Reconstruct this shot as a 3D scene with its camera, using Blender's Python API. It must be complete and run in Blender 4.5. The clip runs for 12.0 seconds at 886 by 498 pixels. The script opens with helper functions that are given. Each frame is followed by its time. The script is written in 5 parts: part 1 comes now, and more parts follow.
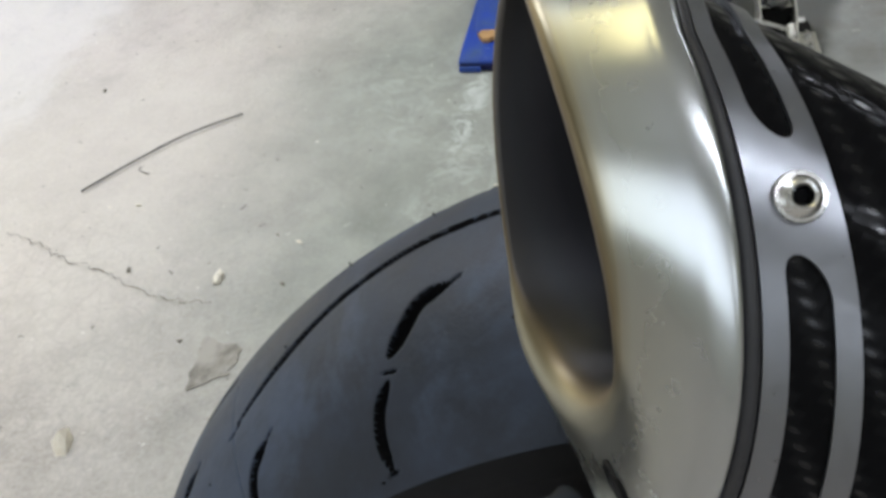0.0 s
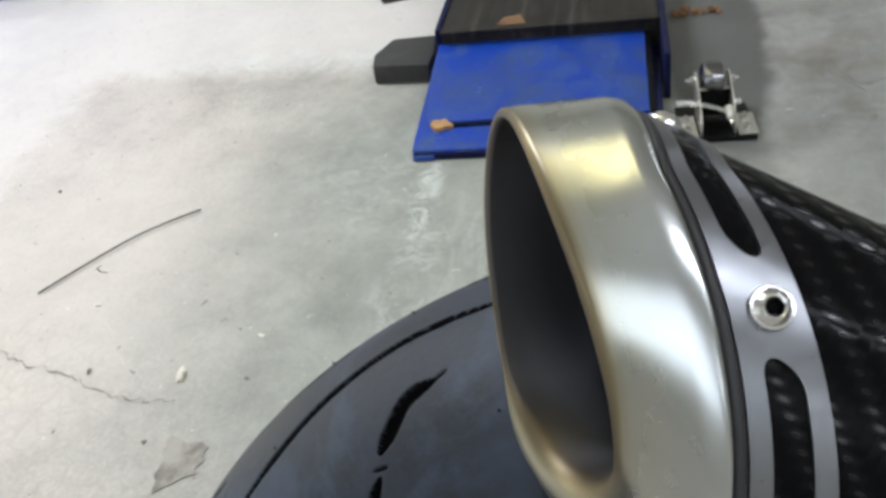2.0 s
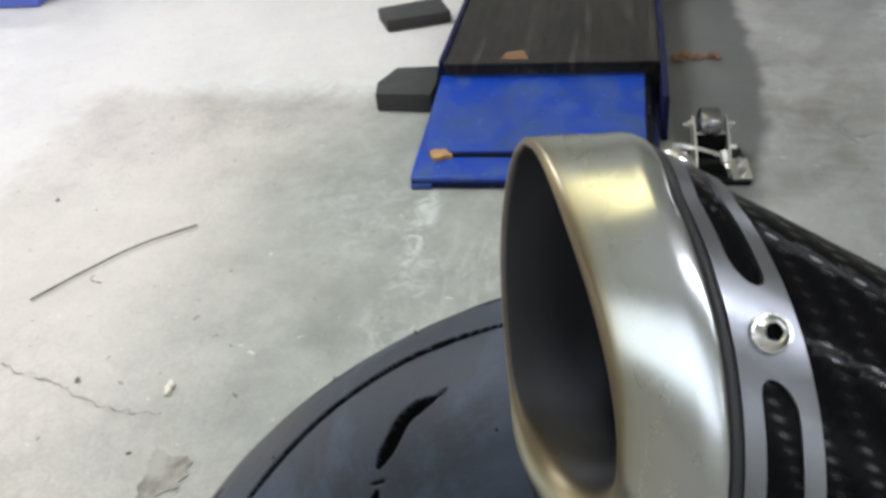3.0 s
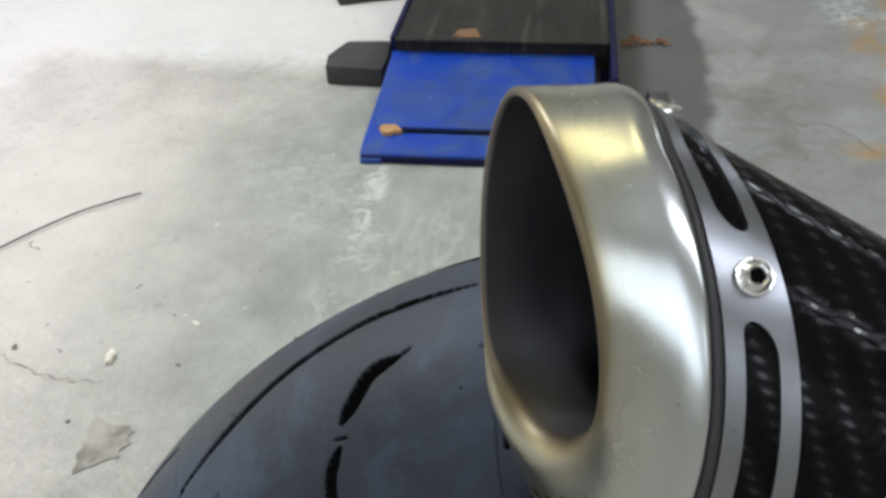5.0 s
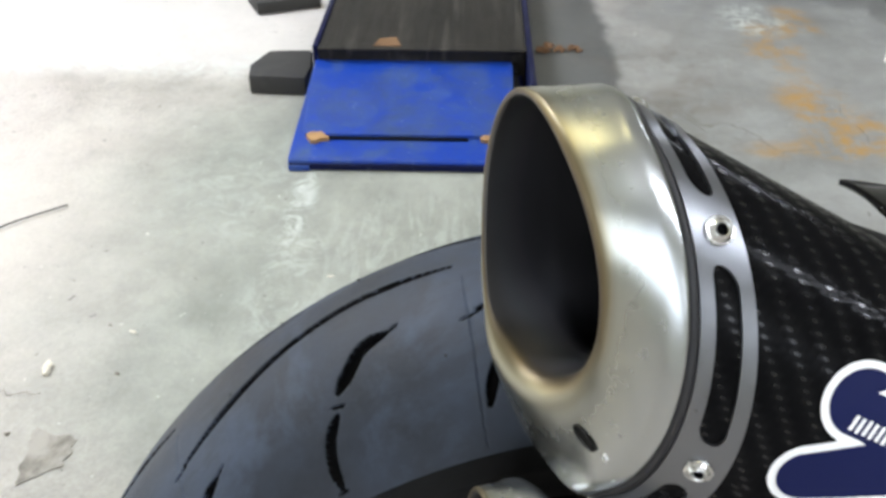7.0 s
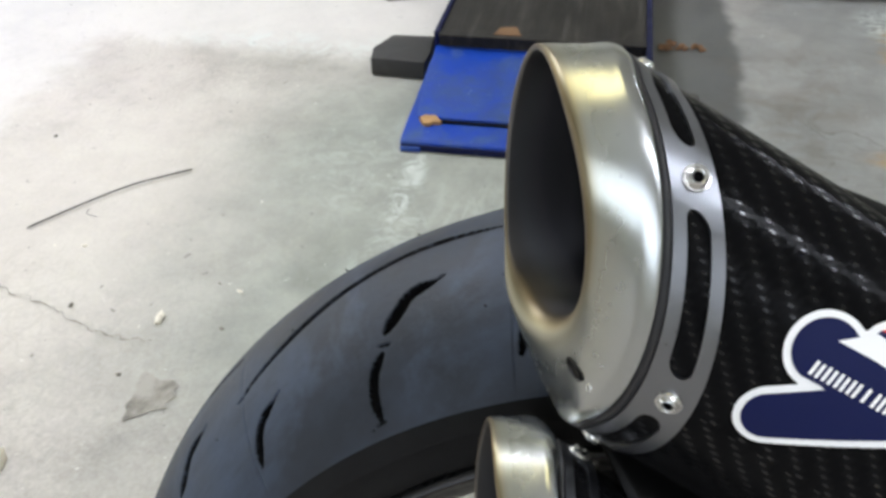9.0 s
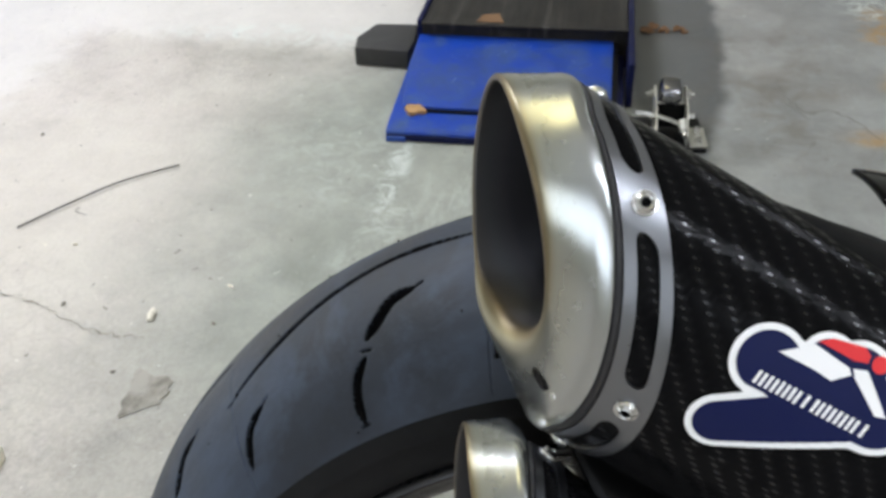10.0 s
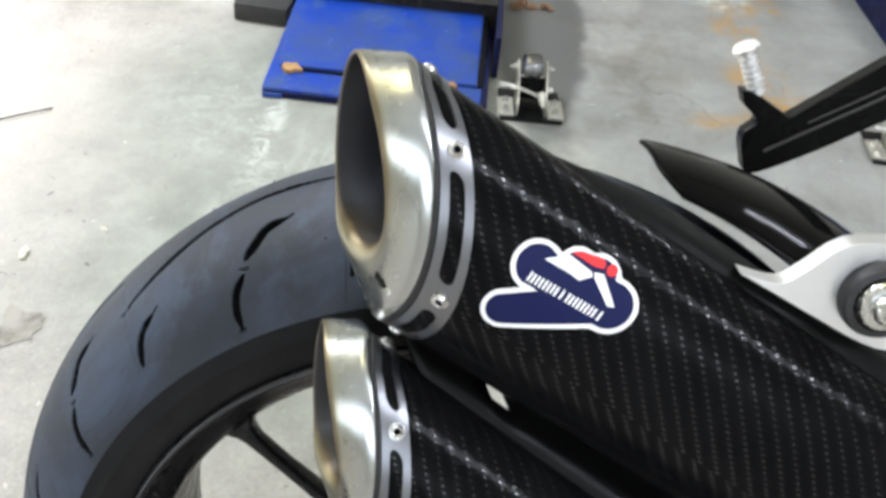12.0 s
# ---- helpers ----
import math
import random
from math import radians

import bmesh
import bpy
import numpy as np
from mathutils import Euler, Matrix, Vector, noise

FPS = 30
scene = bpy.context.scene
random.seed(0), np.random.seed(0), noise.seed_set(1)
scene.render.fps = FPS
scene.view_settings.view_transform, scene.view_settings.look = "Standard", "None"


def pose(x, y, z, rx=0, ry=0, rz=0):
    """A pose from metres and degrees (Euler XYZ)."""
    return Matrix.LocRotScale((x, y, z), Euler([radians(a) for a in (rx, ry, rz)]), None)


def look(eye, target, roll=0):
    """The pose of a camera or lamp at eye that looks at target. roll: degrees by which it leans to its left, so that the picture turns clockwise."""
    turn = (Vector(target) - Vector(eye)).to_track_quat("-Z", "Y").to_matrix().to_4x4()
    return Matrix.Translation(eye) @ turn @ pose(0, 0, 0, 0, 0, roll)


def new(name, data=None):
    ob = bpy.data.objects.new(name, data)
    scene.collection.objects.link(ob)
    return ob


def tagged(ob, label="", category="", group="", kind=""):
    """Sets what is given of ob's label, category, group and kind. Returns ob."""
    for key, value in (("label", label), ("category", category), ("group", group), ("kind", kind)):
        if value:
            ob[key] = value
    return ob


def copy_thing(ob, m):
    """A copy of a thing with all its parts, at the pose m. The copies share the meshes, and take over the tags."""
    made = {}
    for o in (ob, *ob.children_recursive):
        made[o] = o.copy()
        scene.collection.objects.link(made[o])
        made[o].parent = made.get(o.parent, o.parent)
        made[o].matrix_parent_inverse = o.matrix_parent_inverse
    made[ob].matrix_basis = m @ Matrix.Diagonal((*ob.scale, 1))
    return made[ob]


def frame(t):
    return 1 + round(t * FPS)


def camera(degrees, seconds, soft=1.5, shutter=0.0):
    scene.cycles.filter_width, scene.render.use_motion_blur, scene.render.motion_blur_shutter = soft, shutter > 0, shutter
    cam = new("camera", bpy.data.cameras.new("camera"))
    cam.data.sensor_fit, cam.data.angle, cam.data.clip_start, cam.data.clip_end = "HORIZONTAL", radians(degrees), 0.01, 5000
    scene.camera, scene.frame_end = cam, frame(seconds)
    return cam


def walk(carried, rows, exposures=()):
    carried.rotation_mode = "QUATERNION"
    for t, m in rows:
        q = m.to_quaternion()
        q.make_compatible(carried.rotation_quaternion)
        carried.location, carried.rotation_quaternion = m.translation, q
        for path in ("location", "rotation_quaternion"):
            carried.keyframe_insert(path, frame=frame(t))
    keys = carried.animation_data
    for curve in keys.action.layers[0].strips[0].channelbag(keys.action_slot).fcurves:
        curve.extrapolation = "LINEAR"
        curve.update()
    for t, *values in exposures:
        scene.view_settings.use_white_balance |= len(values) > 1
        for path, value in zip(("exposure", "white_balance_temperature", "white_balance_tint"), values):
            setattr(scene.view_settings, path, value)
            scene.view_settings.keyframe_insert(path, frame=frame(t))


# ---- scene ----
# ---- camera ----
cam = camera(50.8, 12.0, soft=3.3, shutter=0.35)
PATH = [
    (0, (0.2120, -0.0490, 0.8110), (-0.5195, -0.2899, 0.1731), -10.00),
    (0.5, (0.2103, -0.0489, 0.8156), (-0.5460, -0.3124, 0.2168), -10.02),
    (1, (0.2112, -0.0538, 0.8236), (-0.5671, -0.2910, 0.2422), -11.93),
    (1.5, (0.2189, -0.0570, 0.8238), (-0.5656, -0.2657, 0.2398), -10.85),
    (2, (0.2237, -0.0552, 0.8288), (-0.5709, -0.2477, 0.2530), -9.59),
    (2.5, (0.2302, -0.0574, 0.8353), (-0.5863, -0.2637, 0.2960), -8.64),
    (3, (0.2364, -0.0596, 0.8344), (-0.5782, -0.2410, 0.2835), -5.97),
    (5, (0.2441, -0.0687, 0.8299), (-0.5674, -0.1880, 0.2580), -2.10),
    (5.5, (0.2499, -0.0783, 0.8333), (-0.5755, -0.1636, 0.2753), -1.57),
    (6, (0.2571, -0.0860, 0.8341), (-0.5669, -0.1305, 0.2693), -1.20),
    (6.5, (0.2721, -0.0920, 0.8411), (-0.5530, -0.1310, 0.2775), -0.54),
    (7, (0.2887, -0.0919, 0.8485), (-0.5348, -0.1196, 0.2819), -0.12),
    (9, (0.3181, -0.0580, 0.8494), (-0.4889, -0.2112, 0.2791), -0.73),
    (9.5, (0.3157, -0.0555, 0.8569), (-0.4940, -0.2058, 0.2897), -1.50),
    (10, (0.3238, -0.0494, 0.8692), (-0.4734, -0.1925, 0.2827), -1.86),
    (10.5, (0.3445, -0.0473, 0.8769), (-0.4418, -0.1999, 0.2781), 1.25),
    (11, (0.3686, -0.0417, 0.8915), (-0.4259, -0.1238, 0.2898), 5.10),
    (11.5, (0.3948, -0.0347, 0.9055), (-0.3735, -0.0858, 0.2675), 3.93),
    (11.8, (0.4080, -0.0320, 0.9130), (-1.1480, -0.0480, -0.3440), 5.80),
    (12, (0.4125, -0.0318, 0.9187), (-0.3773, -0.0349, 0.3053), 6.38),
]
walk(cam, [(t, look(eye, target, roll)) for t, eye, target, roll in PATH],
     [(0.0, -0.2), (1.0, -0.05), (3.0, 0.0), (5.0, 0.02), (5.5, 0.12), (6.5, 0.32), (7.2, 0.42), (9.0, 0.1), (10.5, 0.0), (11.2, 0.32), (12.0, 0.6)])

# ---- world and lights ----
world = bpy.data.worlds.new("world")
scene.world = world
world.use_nodes = True
wn = world.node_tree.nodes
sky = wn.new("ShaderNodeTexSky")
sky.sky_type = "NISHITA"
sky.sun_disc = False
sky.sun_elevation = radians(40)
sky.sun_rotation = radians(200)
world.node_tree.links.new(sky.outputs[0], wn["Background"].inputs[0])
wn["Background"].inputs[1].default_value = 0.10
scene.view_settings.exposure = 0.0


def area_lamp(name, eye, target, sx, sy, watts, colour, turn=0):
    data = bpy.data.lights.new(name, "AREA")
    data.shape, data.size, data.size_y, data.energy, data.color = "RECTANGLE", sx, sy, watts, colour
    ob = new(name, data)
    ob.matrix_world = look(eye, target, turn)
    return ob


# daylight in the two door openings and the windows, and the tubes on the ceiling
area_lamp("door_daylight", (-2.25, -3.95, 1.2), (-1.6, 0.0, 0.2), 1.7, 2.2, 30, (1.0, 0.92, 0.62))
area_lamp("door_daylight", (1.2, -3.95, 0.42), (0.6, 0.0, 0.4), 2.3, 0.72, 16, (0.86, 0.94, 1.0))
area_lamp("window_daylight", (2.93, 1.10, 1.60), (0.0, 0.4, 0.7), 0.85, 0.75, 5, (0.90, 0.94, 1.0))
area_lamp("window_daylight", (2.93, -0.85, 1.85), (0.0, -0.85, 1.85), 2.0, 1.75, 32, (0.86, 0.91, 1.0))
TUBES = [(-1.6, -2.0, 3.05, 98), (-2.7, -2.4, 3.05, 46), (-3.0, 3.2, 3.05, 34), (1.28, 1.25, 2.95, 36), (1.4, 2.7, 2.95, 36)]
for tx, ty, tz, watts in TUBES:
    area_lamp("tube_light", (tx, ty, tz - 0.09), (tx, ty + 0.001, 0), 0.16, 1.2, watts * 0.85, (0.82, 0.875, 1.0))
# one older, yellower light hangs over the bike, across the others
area_lamp("tube_light", (-0.45, -0.50, 2.86), (-0.45, -0.499, 0), 1.5, 0.36, 4.8, (1.0, 0.88, 0.45), 18)


# ---- materials ----
def material(name, colour=(0.5, 0.5, 0.5), rough=0.5, metal=0.0, coat=0.0):
    m = bpy.data.materials.new(name)
    m.use_nodes = True
    b = m.node_tree.nodes["Principled BSDF"]
    b.inputs["Base Color"].default_value = (*colour, 1)
    b.inputs["Roughness"].default_value = rough
    b.inputs["Metallic"].default_value = metal
    b.inputs["Coat Weight"].default_value = coat
    return m


class Net:
    """A short way to wire nodes."""

    def __init__(self, m):
        self.m, self.t = m, m.node_tree
        self.b = m.node_tree.nodes["Principled BSDF"]

    def add(self, kind, **sets):
        nd = self.t.nodes.new(kind)
        for k, val in sets.items():
            if k in nd.inputs:
                nd.inputs[k].default_value = val
        return nd

    def link(self, a, b):
        self.t.links.new(a, b)

    def coords(self, which="Object"):
        return self.t.nodes.new("ShaderNodeTexCoord").outputs[which]

    def noise(self, vec, scale, detail=4.0, rough=0.55, dist=0.0):
        nd = self.add("ShaderNodeTexNoise", Scale=scale, Detail=detail, Roughness=rough, Distortion=dist)
        self.link(vec, nd.inputs["Vector"])
        return nd.outputs["Fac"]

    def ramp(self, fac, stops):
        nd = self.t.nodes.new("ShaderNodeValToRGB")
        els = nd.color_ramp.elements
        while len(els) < len(stops):
            els.new(0.5)
        for e, (p, c) in zip(els, stops):
            e.position = p
            e.color = (*c, 1) if len(c) == 3 else c
        self.link(fac, nd.inputs[0])
        return nd.outputs[0]

    def mix(self, fac, a, b, mode="MIX"):
        nd = self.t.nodes.new("ShaderNodeMix")
        nd.data_type, nd.blend_type = "RGBA", mode
        for sock, val in ((nd.inputs[0], fac), (nd.inputs[6], a), (nd.inputs[7], b)):
            if isinstance(val, (int, float)):
                sock.default_value = val
            elif isinstance(val, tuple):
                sock.default_value = (*val, 1) if len(val) == 3 else val
            else:
                self.link(val, sock)
        return nd.outputs[2]

    def math(self, op, a, b=0.0, c=0.0):
        nd = self.t.nodes.new("ShaderNodeMath")
        nd.operation = op
        for sock, val in zip(nd.inputs, (a, b, c)):
            if isinstance(val, (int, float)):
                sock.default_value = val
            else:
                self.link(val, sock)
        return nd.outputs[0]

    def bump(self, height, strength=0.3, dist=0.01):
        nd = self.add("ShaderNodeBump", Strength=strength, Distance=dist)
        self.link(height, nd.inputs["Height"])
        self.link(nd.outputs[0], self.b.inputs["Normal"])

    def split(self, vec):
        nd = self.t.nodes.new("ShaderNodeSeparateXYZ")
        self.link(vec, nd.inputs[0])
        return nd.outputs

    def blob(self, vec, cx, cy, rx, ry, edge=0.35, warp=0.0, wscale=6.0):
        """A soft-edged patch on the floor, with a wobbling outline: 1 inside, 0 outside."""
        s = self.split(vec)
        dx = self.math("DIVIDE", self.math("SUBTRACT", s[0], cx), rx)
        dy = self.math("DIVIDE", self.math("SUBTRACT", s[1], cy), ry)
        d = self.math("SQRT", self.math("ADD", self.math("MULTIPLY", dx, dx), self.math("MULTIPLY", dy, dy)))
        if warp:
            d = self.math("ADD", d, self.math("MULTIPLY", self.math("SUBTRACT", self.noise(vec, wscale, 5), 0.5), warp))
        nd = self.t.nodes.new("ShaderNodeMapRange")
        nd.interpolation_type = "SMOOTHSTEP"
        self.link(d, nd.inputs[0])
        nd.inputs[1].default_value, nd.inputs[2].default_value = 1.0 + edge, 1.0 - edge
        return nd.outputs[0]


def concrete():
    m = material("concrete", rough=0.5)
    m.node_tree.nodes["Principled BSDF"].inputs["Specular IOR Level"].default_value = 0.3
    g = Net(m)
    p = g.coords()
    broad = g.noise(p, 2.0, 6, 0.62, 0.2)
    mid = g.noise(p, 7.5, 9, 0.72, 0.15)
    small = g.noise(p, 28, 6, 0.65, 0.3)
    fine = g.noise(p, 150, 5, 0.7)
    c = g.ramp(broad, [(0.34, (0.325, 0.297, 0.262)), (0.5, (0.432, 0.390, 0.346)), (0.66, (0.558, 0.497, 0.452))])
    c = g.mix(g.math("MULTIPLY", g.ramp(mid, [(0.47, (0, 0, 0)), (0.60, (1, 1, 1))]), 0.6), c, (0.60, 0.565, 0.505))
    c = g.mix(g.math("MULTIPLY", g.ramp(mid, [(0.33, (1, 1, 1)), (0.46, (0, 0, 0))]), 0.75), c, (0.26, 0.24, 0.20))
    c = g.mix(g.math("MULTIPLY", g.ramp(small, [(0.30, (1, 1, 1)), (0.43, (0, 0, 0))]), 0.5), c, (0.21, 0.195, 0.165))
    c = g.mix(0.34, c, g.ramp(fine, [(0.3, (0.21, 0.195, 0.172)), (0.7, (0.63, 0.60, 0.545))]))
    # greenish-grey worn ground before the lift, and greyer ground beyond it
    c = g.mix(g.math("MULTIPLY", g.blob(p, -1.0, -0.25, 0.75, 0.52, 0.5, 0.8, 3), 0.8), c, g.ramp(mid, [(0.35, (0.185, 0.205, 0.175)), (0.65, (0.29, 0.315, 0.27))]))
    c = g.mix(g.math("MULTIPLY", g.blob(p, -1.55, 1.25, 1.4, 1.2, 0.25, 0.9, 2.2), 0.8), c, g.ramp(mid, [(0.35, (0.165, 0.175, 0.17)), (0.65, (0.265, 0.28, 0.275))]))
    # a creamy, paler area
    c = g.mix(g.math("MULTIPLY", g.blob(p, -0.85, -1.02, 0.42, 0.36, 0.6, 1.2, 3.5), 0.5), c, (0.66, 0.61, 0.54))
    # a pale coat left on the floor beyond a ragged line
    xy = g.split(p)
    rag = g.math("MULTIPLY", g.math("SUBTRACT", g.noise(p, 5, 8, 0.7, 0.6), 0.5), 0.45)
    far_x = g.math("SUBTRACT", -1.60, xy[0])
    far_y = g.math("MINIMUM", g.math("SUBTRACT", -1.22, xy[1]), g.math("SUBTRACT", -0.65, xy[0]))
    reach = g.math("ADD", g.math("MAXIMUM", far_x, far_y), rag)
    pale = g.t.nodes.new("ShaderNodeMapRange")
    pale.interpolation_type = "SMOOTHSTEP"
    g.link(reach, pale.inputs[0])
    pale.inputs[1].default_value, pale.inputs[2].default_value = -0.03, 0.10
    side = g.t.nodes.new("ShaderNodeMapRange")
    g.link(xy[1], side.inputs[0])
    side.inputs[1].default_value, side.inputs[2].default_value = -0.15, -0.5
    c = g.mix(g.math("MULTIPLY", g.math("MULTIPLY", pale.outputs[0], side.outputs[0]), 0.52), c, (0.68, 0.655, 0.625))
    # crazed, flaking ground round the crack
    cell = g.t.nodes.new("ShaderNodeTexVoronoi")
    cell.feature = "DISTANCE_TO_EDGE"
    cell.inputs["Scale"].default_value = 30.0
    bent = g.add("ShaderNodeVectorMath")
    bent.operation = "ADD"
    shake = g.add("ShaderNodeTexNoise", Scale=24.0, Detail=5.0)
    g.link(p, shake.inputs["Vector"])
    much = g.add("ShaderNodeVectorMath")
    much.operation = "SCALE"
    much.inputs["Scale"].default_value = 0.055
    g.link(shake.outputs["Color"], much.inputs[0])
    g.link(p, bent.inputs[0])
    g.link(much.outputs[0], bent.inputs[1])
    g.link(bent.outputs[0], cell.inputs["Vector"])
    crazed = g.math("MULTIPLY", g.ramp(cell.outputs["Distance"], [(0.0, (1, 1, 1)), (0.16, (0, 0, 0))]), g.blob(p, -0.42, -0.92, 0.30, 0.36, 0.4, 1.0, 6))
    c = g.mix(g.math("MULTIPLY", crazed, 0.15), c, (0.24, 0.215, 0.18))
    # specks of dirt and of pale grit
    grit = g.noise(p, 62, 3, 0.55, 0.4)
    c = g.mix(g.math("MULTIPLY", g.ramp(grit, [(0.695, (0, 0, 0)), (0.735, (1, 1, 1))]), 0.7), c, (0.11, 0.10, 0.085))
    c = g.mix(g.math("MULTIPLY", g.ramp(grit, [(0.255, (1, 1, 1)), (0.295, (0, 0, 0))]), 0.6), c, (0.72, 0.70, 0.64))
    # the shadow beside the lift, painted as a dark strip; then oil, rust
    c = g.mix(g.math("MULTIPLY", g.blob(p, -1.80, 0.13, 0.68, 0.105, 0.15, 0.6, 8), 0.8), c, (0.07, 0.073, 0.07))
    oil = g.ramp(g.noise(p, 11, 6, 0.7, 0.6), [(0.42, (0, 0, 0)), (0.6, (1, 1, 1))])
    for bx, by, rx, ry in ((-1.45, 0.27, 0.12, 0.1), (-1.52, 0.4, 0.1, 0.1), (-1.28, 0.33, 0.1, 0.13), (-1.72, 0.35, 0.12, 0.16)):
        c = g.mix(g.math("MULTIPLY", g.math("MULTIPLY", g.blob(p, bx, by, rx, ry, 0.6, 0.8, 10), oil), 0.32), c, (0.12, 0.088, 0.058))
    rust = g.ramp(g.noise(p, 8, 9, 0.75, 0.15), [(0.45, (0, 0, 0)), (0.60, (1, 1, 1))])
    for bx, by, rx, ry in ((-1.38, 0.66, 0.11, 0.09), (-1.80, 0.61, 0.13, 0.07), (-1.50, 0.62, 0.10, 0.07), (-1.30, 0.56, 0.04, 0.1), (-1.95, 0.70, 0.1, 0.05)):
        c = g.mix(g.math("MULTIPLY", g.math("MULTIPLY", g.blob(p, bx, by, rx, ry, 0.5, 0.9, 9), rust), 0.85), c, (0.40, 0.225, 0.05))
    # pale scuffs of spilled paint before the lift
    mp = g.add("ShaderNodeMapping")
    mp.inputs["Scale"].default_value = (9.0, 42.0, 1.0)
    g.link(p, mp.inputs["Vector"])
    brush = g.ramp(g.noise(mp.outputs[0], 1.0, 6, 0.7, 0.6), [(0.47, (0, 0, 0)), (0.62, (1, 1, 1))])
    scuff = g.ramp(g.noise(p, 20, 7, 0.75, 1.0), [(0.47, (0, 0, 0)), (0.6, (1, 1, 1))])
    for bx, by, rx, ry, kind, much in ((-1.08, -0.383, 0.13, 0.022, scuff, 0.65), (-0.83, -0.37, 0.2, 0.06, scuff, 0.3), (-0.92, -0.14, 0.2, 0.2, brush, 0.25),
                                       (-1.66, -0.75, 0.06, 0.3, scuff, 0.6), (-1.98, 0.60, 0.10, 0.07, scuff, 0.8), (-1.12, -0.5, 0.18, 0.12, scuff, 0.2)):
        c = g.mix(g.math("MULTIPLY", g.math("MULTIPLY", g.blob(p, bx, by, rx, ry, 0.5, 0.5, 12), kind), much), c, (0.58, 0.62, 0.58))
    # hairline cracks beyond the bike
    vo = g.t.nodes.new("ShaderNodeTexVoronoi")
    vo.feature = "DISTANCE_TO_EDGE"
    vo.inputs["Scale"].default_value = 3.1
    wob = g.add("ShaderNodeVectorMath")
    wob.operation = "ADD"
    nv = g.add("ShaderNodeTexNoise", Scale=7.0, Detail=6.0)
    g.link(p, nv.inputs["Vector"])
    sc = g.add("ShaderNodeVectorMath")
    sc.operation = "SCALE"
    sc.inputs["Scale"].default_value = 0.13
    g.link(nv.outputs["Color"], sc.inputs[0])
    g.link(p, wob.inputs[0])
    g.link(sc.outputs[0], wob.inputs[1])
    g.link(wob.outputs[0], vo.inputs["Vector"])
    crack = g.ramp(vo.outputs["Distance"], [(0.0, (1, 1, 1)), (0.011, (0, 0, 0))])
    where = g.blob(p, -1.36, 0.5, 0.16, 0.3, 0.4)
    broken = g.ramp(g.noise(p, 9, 3), [(0.42, (0, 0, 0)), (0.55, (1, 1, 1))])
    crack = g.math("MULTIPLY", g.math("MULTIPLY", crack, where), broken)
    c = g.mix(g.math("MULTIPLY", crack, 0.6), c, (0.12, 0.11, 0.09))
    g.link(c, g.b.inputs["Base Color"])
    r = g.ramp(mid, [(0.3, (0.36, 0.36, 0.36)), (0.7, (0.58, 0.58, 0.58))])
    g.link(r, g.b.inputs["Roughness"])
    h = g.math("ADD", g.math("ADD", g.math("MULTIPLY", mid, 0.6), g.math("MULTIPLY", small, 0.35)), g.math("SUBTRACT", g.math("MULTIPLY", fine, 0.16), g.math("ADD", g.math("MULTIPLY", crack, 0.3), g.math("MULTIPLY", crazed, 0.12))))
    g.bump(h, 0.55, 0.008)
    return m


def painted(name, colour, worn, wear=0.5, rough=0.4, rust=0.0):
    m = material(name, rough=rough)
    g = Net(m)
    p = g.coords()
    a = g.noise(p, 14, 7, 0.7, 0.6)
    f = g.noise(p, 90, 4, 0.6)
    c = g.mix(g.math("MULTIPLY", g.ramp(a, [(0.45, (0, 0, 0)), (0.7, (1, 1, 1))]), wear), colour, worn)
    c = g.mix(g.math("MULTIPLY", g.ramp(f, [(0.55, (0, 0, 0)), (0.75, (1, 1, 1))]), 0.35), c, worn)
    if rust:
        grime = g.ramp(g.noise(p, 7, 8, 0.75, 0.5), [(0.47, (0, 0, 0)), (0.66, (1, 1, 1))])
        c = g.mix(g.math("MULTIPLY", grime, 0.55), c, tuple(0.5 * x + 0.008 for x in worn))
        scratch = g.ramp(g.noise(p, 55, 5, 0.8, 1.5), [(0.66, (0, 0, 0)), (0.72, (1, 1, 1))])
        c = g.mix(g.math("MULTIPLY", scratch, 0.45), c, (0.2, 0.26, 0.36))
        nick = g.ramp(g.noise(p, 120, 3, 0.6, 0.3), [(0.68, (0, 0, 0)), (0.72, (1, 1, 1))])
        c = g.mix(g.math("MULTIPLY", nick, 0.5), c, (0.3, 0.36, 0.45))
        rr = g.ramp(g.noise(p, 22, 6, 0.7, 0.4), [(0.66, (0, 0, 0)), (0.74, (1, 1, 1))])
        c = g.mix(g.math("MULTIPLY", rr, rust), c, (0.2, 0.1, 0.03))
    g.link(c, g.b.inputs["Base Color"])
    g.link(g.ramp(a, [(0.3, (rough - 0.1,) * 3), (0.7, (rough + 0.2,) * 3)]), g.b.inputs["Roughness"])
    g.bump(f, 0.15, 0.002)
    return m


